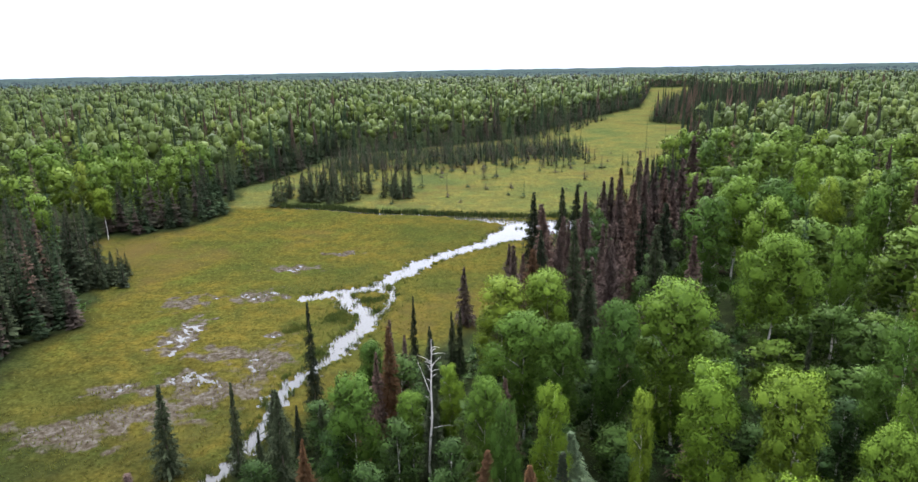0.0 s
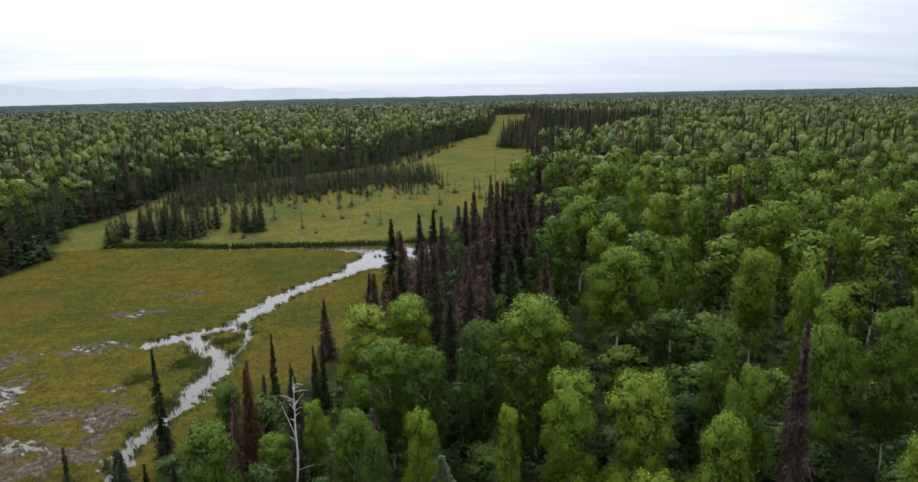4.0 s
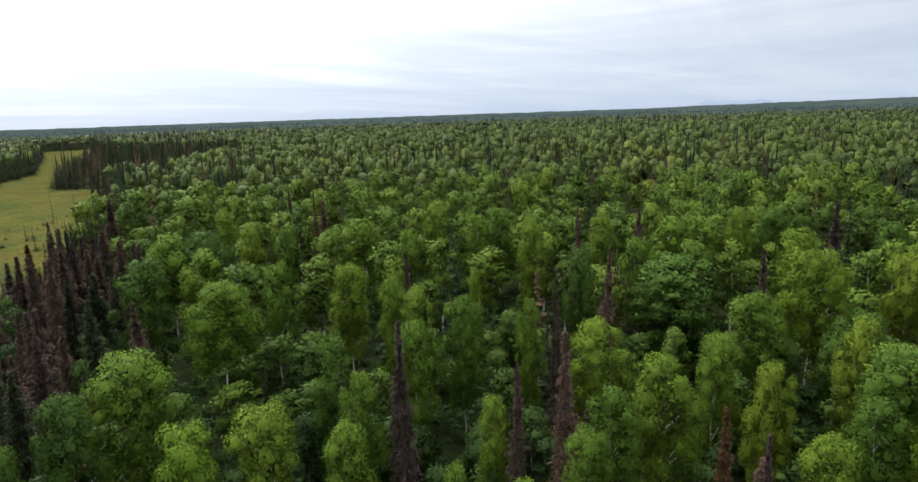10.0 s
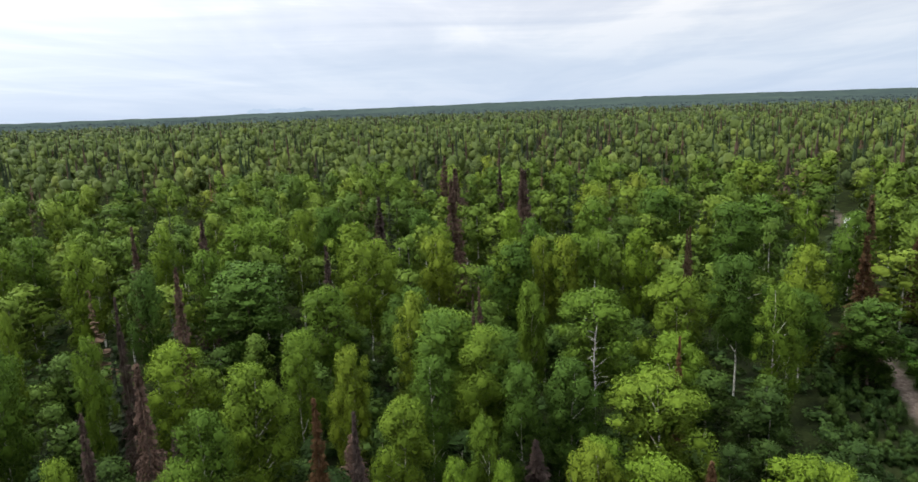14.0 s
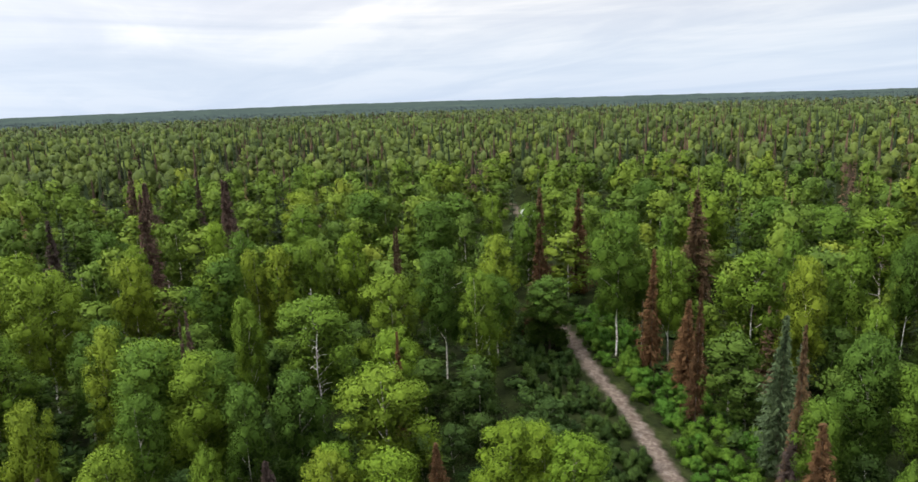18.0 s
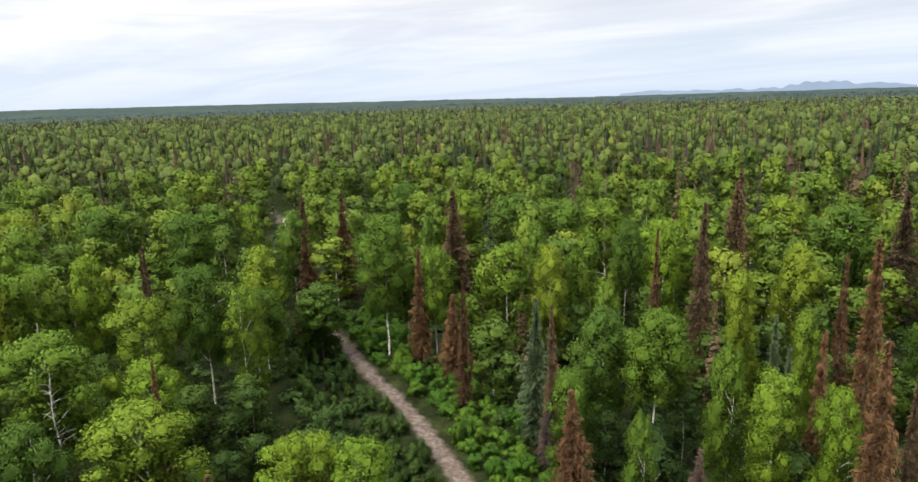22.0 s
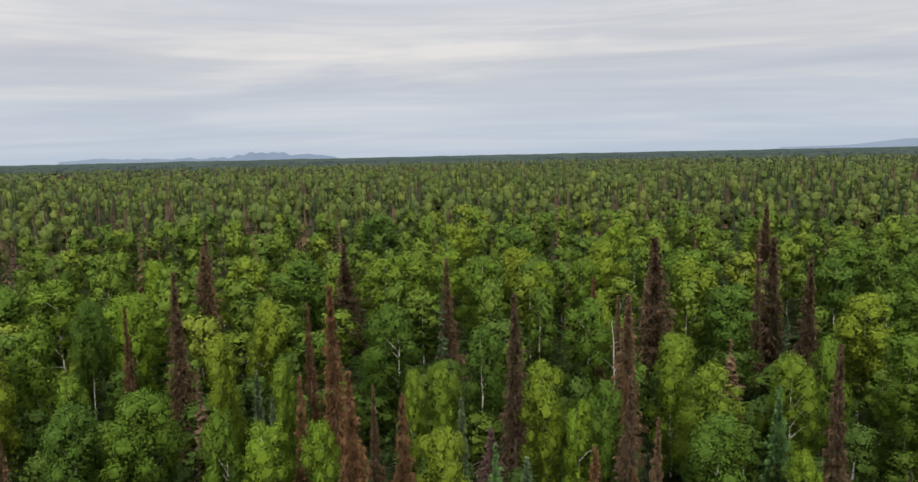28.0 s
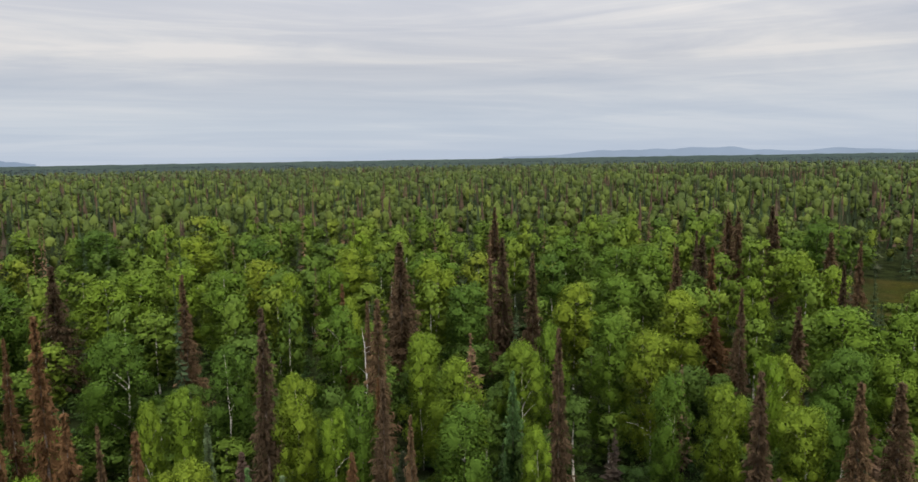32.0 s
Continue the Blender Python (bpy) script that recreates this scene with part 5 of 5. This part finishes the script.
# dwarf spruces standing in the sedge
q = np.random.default_rng(73)
for k in range(62):
    x = q.uniform(-45, -11)
    y = 165 + (x + 28) * 0.12 + q.normal() * 4.0
    dwarf_spruce.put(x, y, q.uniform(5.0, 9.5), q.uniform(0.8, 1.2), q.uniform(0, 360))
for k in range(36):
    dwarf_spruce.put(-56 + q.normal() * 2.2, 97 + q.normal() * 3.0, q.uniform(3.0, 5.5), q.uniform(0.6, 0.9), q.uniform(0, 360))
for k in range(90):
    y = q.uniform(62, 104)
    dwarf_spruce.put(-53 - abs(q.normal()) * 7 - 0.12 * (y - 62), y, q.uniform(5, 13), q.uniform(0.9, 1.5), q.uniform(0, 360))


def marsh_stand():
    """Thin black spruces across the far marsh, joined."""
    q = np.random.default_rng(74)
    n = 1200
    u = q.uniform(0, 1, n)
    x = -42 + u * 92 + q.normal(size=n) * 3
    y = 220 + u * 34 + q.normal(size=n) * 17
    far = q.uniform(size=n) < 0.12
    y[far] = q.uniform(290, 400, far.sum())
    x[far] = np.interp(y[far], [290, 304, 399, 450], [18, 35, 82, 112]) + q.uniform(0, 14, far.sum())
    p = np.column_stack([x, y])
    p = p[open_ground(p) > 2]
    lone = np.column_stack([q.uniform(-30, 75, 90), q.uniform(155, 270, 90)])
    p = np.vstack([p, lone[open_ground(lone) > 4]])
    parts, tints = [], []
    shapes = cone_shapes(4, 760, 12, 5, 0)
    for k, (x, y) in enumerate(p):
        v, f, _ = shapes[q.integers(0, 4)]
        w, h = q.uniform(0.6, 1.1), q.uniform(4.0, 7.8)
        if k > len(p) - 60:
            w, h = w * 0.8, h * q.uniform(0.15, 0.4)
        parts.append((v * np.array([w, w, h]) + np.array([x, y, 0]), f))
        tints.append(np.full(len(v), q.choice([0.1, 0.3, 0.6])))
    tagged(new("black_spruce_stand", mesh_from("black_spruce_stand", parts, wood_needle_mat, np.concatenate(tints))), "thin dark spruces standing in the far marsh", "forest", kind="stuff")


marsh_stand()


def sedge():
    """Tufts of sedge over the marsh, joined."""
    q = np.random.default_rng(75)
    p = np.column_stack([q.uniform(-75, 60, 110000), q.uniform(36, 210, 110000)])
    p = p[(signed(p, MARSH) > 0.5)]
    ch = -np.maximum(ribbon(p, STREAM), ribbon(p, BRANCH))
    p = p[(np.hypot(p[:, 0], p[:, 1]) < 72) | (ch < 7) | (q.uniform(size=len(p)) < 0.15)]
    ch = -np.maximum(ribbon(p, STREAM), ribbon(p, BRANCH))
    p = p[((ch > 0.3) | ((ch > -1.2) & (q.uniform(size=len(p)) < 0.10))) & (wobble(p, 5, 76) + q.normal(size=len(p)) * 0.6 > -0.4)]
    n = len(p)
    parts = []
    for k in range(2):
        a = q.uniform(0, 6.28, n)
        w, h = q.uniform(0.03, 0.08, n), q.uniform(0.15, 0.4, n)
        d = np.column_stack([np.cos(a), np.sin(a), np.zeros(n)])
        foot = np.column_stack([p, np.zeros(n)])
        lean = np.column_stack([q.normal(size=(n, 2)) * 0.15, h])
        v = np.stack([foot - d * w[:, None], foot + d * w[:, None], foot + lean], 1).reshape(-1, 3)
        parts.append((v, np.arange(3 * n).reshape(n, 3)))
    tagged(new("sedge", mesh_from("sedge", parts, sedge_mat)), "golden green sedge tufts covering the marsh", "grass", kind="stuff")


sedge()


def reeds():
    """Clumps of taller green reed along the water's edge and on the islets, joined."""
    q = np.random.default_rng(85)
    spots = []
    for line, n in ((STREAM, 110), (BRANCH, 120), (SIDE, 36), (SPUR, 30)):
        rows = np.asarray(line, float)
        at = q.uniform(0, len(rows) - 1.001, n)
        k, f = at.astype(int), (at % 1)[:, None]
        mid = rows[k] * (1 - f) + rows[k + 1] * f
        d = unit(rows[k + 1, :2] - rows[k, :2])
        out = np.column_stack([-d[:, 1], d[:, 0]]) * q.choice([-1, 1], n)[:, None]
        spots.append(mid[:, :2] + out * (mid[:, 2:] + 0.15 + np.abs(q.normal(size=(n, 1))) * 0.5))
    for x, y, w, n in ((-15.6, 80.6, 1.7, 110), (-12.4, 87.0, 1.2, 50), (-20.5, 77.0, 1.4, 50), (-16.6, 69.5, 1.0, 40)):
        spots.append(np.array([x, y]) + q.normal(size=(n, 2)) * w * 0.6)
    c = np.concatenate(spots)
    c = c[np.hypot(c[:, 0], c[:, 1]) < 150]
    p = np.repeat(c, 22, axis=0) + q.normal(size=(len(c) * 22, 2)) * np.repeat(q.uniform(0.12, 0.34, len(c)), 22)[:, None]
    n = len(p)
    a, w, h = q.uniform(0, 6.28, n), q.uniform(0.03, 0.08, n), q.uniform(0.25, 0.6, n)
    d = np.column_stack([np.cos(a), np.sin(a), np.zeros(n)]) * w[:, None]
    foot = np.column_stack([p, np.full(n, -0.15)])
    v = np.stack([foot - d, foot + d, foot + np.column_stack([q.normal(size=(n, 2)) * 0.16, h + 0.1])], 1).reshape(-1, 3)
    tagged(new("reeds", mesh_from("reeds", [(v, np.arange(3 * n).reshape(n, 3))], reed_mat)), "green reeds in clumps along the stream edge", "reeds", kind="stuff")


reed_s = Nodes("reed_blades")
reed_mat = reed_s.finish(reed_s.ramp(reed_s.noise(0.5, 4.0), [(0.35, (0.030, 0.046, 0.011)), (0.52, (0.052, 0.066, 0.014)), (0.7, (0.080, 0.082, 0.018))]), rough=0.75, spec=0.04, translucent=0.3)
reeds()


def bare_tree(label, x, y, h, seed, boughs=9):
    """A dead standing tree: a grey tapered stem with broken boughs."""
    r = np.random.default_rng(seed)
    root = tagged(new("bare_tree"), label, "dead tree")
    root.matrix_basis = pose(x, y, 0)
    zz = np.linspace(0, h, 7)
    bend = np.cumsum(r.normal(size=(7, 2)) * 0.13, axis=0)
    stem = np.column_stack([bend, zz])
    child("trunk", mesh_from("trunk", [tube(stem, np.linspace(0.13, 0.025, 7), 7)], grey_wood, smooth=True), root)
    for k in range(boughs):
        z = (0.62 if k == 0 else r.uniform(0.35, 0.95)) * h
        foot = np.array([np.interp(z, zz, bend[:, 0]), np.interp(z, zz, bend[:, 1]), z])
        a, ln = r.uniform(0, 6.28), r.uniform(0.6, 2.0) * (1.2 - z / h * 0.7) * (1.9 if k == 0 else 1)
        tip = foot + np.array([np.cos(a) * ln, np.sin(a) * ln, (0.9 if k == 0 else r.uniform(-0.1, 0.7)) * ln])
        child("bough", mesh_from("bough", [tube([foot, (foot + tip) / 2 + np.array([0, 0, 0.08]), tip], [0.032, 0.02, 0.008], 4)], grey_wood, smooth=True), root)


bare_tree("bleached bare dead tree beside the stream", -2.3, 44.0, 12.6, 81, 26)
bare_tree("half dead birch with bare pale limbs", 67.5, -10.9, 13.2, 83, 24)
bare_tree("half dead birch with bare pale limbs", 57.4, -9.4, 12.0, 84, 24)
bare_tree("bleached grey dead tree among brown spruces", -16.2, -67.4, 13.6, 82, 9)


def fallen_log(x, y, turn, length, seed):
    """A bleached trunk lying on the floor, with broken stubs."""
    r = np.random.default_rng(seed)
    root = tagged(new("fallen_log"), "weathered grey fallen trunk lying on dark ground", "log")
    root.matrix_basis = pose(x, y, 0.22, 0, 0, turn)
    u = np.linspace(-0.5, 0.5, 6)
    line = np.column_stack([u * length, r.normal(size=6) * 0.06, 0.08 + r.uniform(0, 0.12, 6)])
    child("trunk", mesh_from("trunk", [tube(line, np.linspace(0.10, 0.05, 6), 7)], grey_wood, smooth=True), root)
    for k in range(3):
        a = line[1 + k]
        tip = a + np.array([0.3, r.uniform(-0.6, 0.6), r.uniform(0.2, 0.7)])
        child("stub", mesh_from("stub", [tube([a, (a + tip) / 2, tip], [0.035, 0.025, 0.012], 5)], grey_wood, smooth=True), root)


fallen_log(60.5, -26.8, -20, 3.6, 92)


def bank_sedge():
    """Tall sedge along the far bank of the stream and the ditch, joined; its dark green includes the bank's shade."""
    q = np.random.default_rng(79)
    line = np.array([(58, 154), (40, 140.0), (31, 137.2), (18, 138.3), (3, 141.2), (-8, 144.5), (-18, 146.2), (-30, 152), (-42, 155)], float)
    parts = []
    for a, b in zip(line[:-1], line[1:]):
        n = int(np.hypot(*(b - a)) * 40)
        p = a + (b - a) * q.uniform(0, 1, (n, 1)) + q.normal(size=(n, 2)) * 0.45
        w, h, t = q.uniform(0.06, 0.18, n), q.uniform(0.7, 1.5, n), q.uniform(0, 6.28, n)
        d = np.column_stack([np.cos(t), np.sin(t), np.zeros(n)])
        foot = np.column_stack([p, np.full(n, -0.1)])
        v = np.stack([foot - d * w[:, None], foot + d * w[:, None], foot + np.column_stack([q.normal(size=(n, 2)) * 0.2, h])], 1)
        parts.append((v.reshape(-1, 3), np.arange(3 * n).reshape(n, 3)))
    tagged(new("bank_sedge", mesh_from("bank_sedge", parts, needle_green)), "tall sedge along the cut bank, darkened for the bank's shade", "grass", kind="stuff")


# sedge green darkened to paint in the shade of the bank
bank_s = Nodes("shade_dark_bank_sedge")
needle_green = bank_s.finish(bank_s.ramp(bank_s.noise(0.3), [(0.35, (0.020, 0.034, 0.010)), (0.7, (0.045, 0.058, 0.014))]), rough=0.8, spec=0.05)
bank_sedge()


# ---- a camp at the far end of the trail ----
def box(x0, y0, z0, x1, y1, z1, bevel=0.04):
    bm = bmesh.new()
    bmesh.ops.create_cube(bm, size=1)
    bmesh.ops.transform(bm, matrix=Matrix.Translation(((x0 + x1) / 2, (y0 + y1) / 2, (z0 + z1) / 2)) @ Matrix.Diagonal((x1 - x0, y1 - y0, z1 - z0, 1)), verts=bm.verts)
    bmesh.ops.bevel(bm, geom=bm.edges[:], offset=bevel, segments=2, affect="EDGES")
    return bm


def part(name, bm, material, parent, label=""):
    me = bpy.data.meshes.new(name)
    bm.to_mesh(me)
    bm.free()
    me.materials.append(material)
    return child(name, me, parent, label)


def plain(name, color, rough=0.5, scale=3.0):
    s = Nodes(name)
    v = s.noise(scale, 5.0, 0.6)
    return s.finish(s.ramp(v, [(0.35, tuple(k * 0.8 for k in color)), (0.65, color)]), rough=rough, spec=0.3)


white_paint, dark_glass, tyre_black, blue_cloth = plain("white_camper_paint", (0.72, 0.72, 0.70)), plain("dark_window", (0.03, 0.035, 0.04), 0.2), plain("tyre_rubber", (0.02, 0.02, 0.02), 0.9), plain("blue_tarpaulin", (0.05, 0.14, 0.36), 0.6)
camper = tagged(new("camper_trailer"), "small white camper trailer parked beside the trail", "trailer")
camper.matrix_basis = pose(151.8, -84.8, 0.1, 0, 0, 28)
part("body", box(-2.2, -1.0, 0.45, 2.2, 1.0, 2.35, 0.18), white_paint, camper)
part("roof", box(-2.1, -0.95, 2.33, 2.1, 0.95, 2.5, 0.06), white_paint, camper)
for x in (-1.2, 0.9):
    pane = part("window", box(x - 0.45, 0.98, 1.35, x + 0.45, 1.02, 1.9, 0.01), dark_glass, camper, "dark window pane")
    for z in (1.31, 1.90):
        part("frame", box(x - 0.5, 0.985, z, x + 0.5, 1.04, z + 0.04, 0.008), white_paint, pane)
for side in (-0.95, 0.95):
    bm = bmesh.new()
    bmesh.ops.create_cone(bm, cap_ends=True, segments=16, radius1=0.34, radius2=0.34, depth=0.2)
    bmesh.ops.transform(bm, matrix=pose(0, side, 0.34, 90), verts=bm.verts)
    wheel = part("wheel", bm, tyre_black, camper, "black rubber wheel")
    bm = bmesh.new()
    bmesh.ops.create_cone(bm, cap_ends=True, segments=14, radius1=0.17, radius2=0.17, depth=0.23)
    bmesh.ops.transform(bm, matrix=pose(0, side, 0.34, 90), verts=bm.verts)
    part("rim", bm, white_paint, wheel, "pale steel rim")
shelter = tagged(new("tarp_shelter"), "blue tarpaulin shelter on four poles among trees", "shelter")
shelter.matrix_basis = pose(154.8, -93.8, 0.1, 0, 0, 20)
bm = bmesh.new()
bmesh.ops.create_grid(bm, x_segments=8, y_segments=6, size=1)
for v in bm.verts:
    v.co = Vector((v.co.x * 1.7, v.co.y * 1.3, 2.35 - abs(v.co.y) * 0.5 - 0.08 * math.sin(v.co.x * 5)))
bmesh.ops.solidify(bm, geom=bm.faces[:], thickness=0.02)
part("tarpaulin", bm, blue_cloth, shelter)
for x in (-1.6, 1.6):
    for y in (-1.2, 1.2):
        child("pole", mesh_from("pole", [tube([[x, y, 0], [x, y, 1.0], [x, y, 1.9]], [0.03, 0.03, 0.025], 6)], grey_wood, smooth=True), shelter)

# grown shapes that found no place are taken away
for kind in Kind.all:
    for used, spare in zip(kind.used, kind.shapes):
        if not used:
            for ob in list(spare.children) + [spare]:
                bpy.data.objects.remove(ob, do_unlink=True)
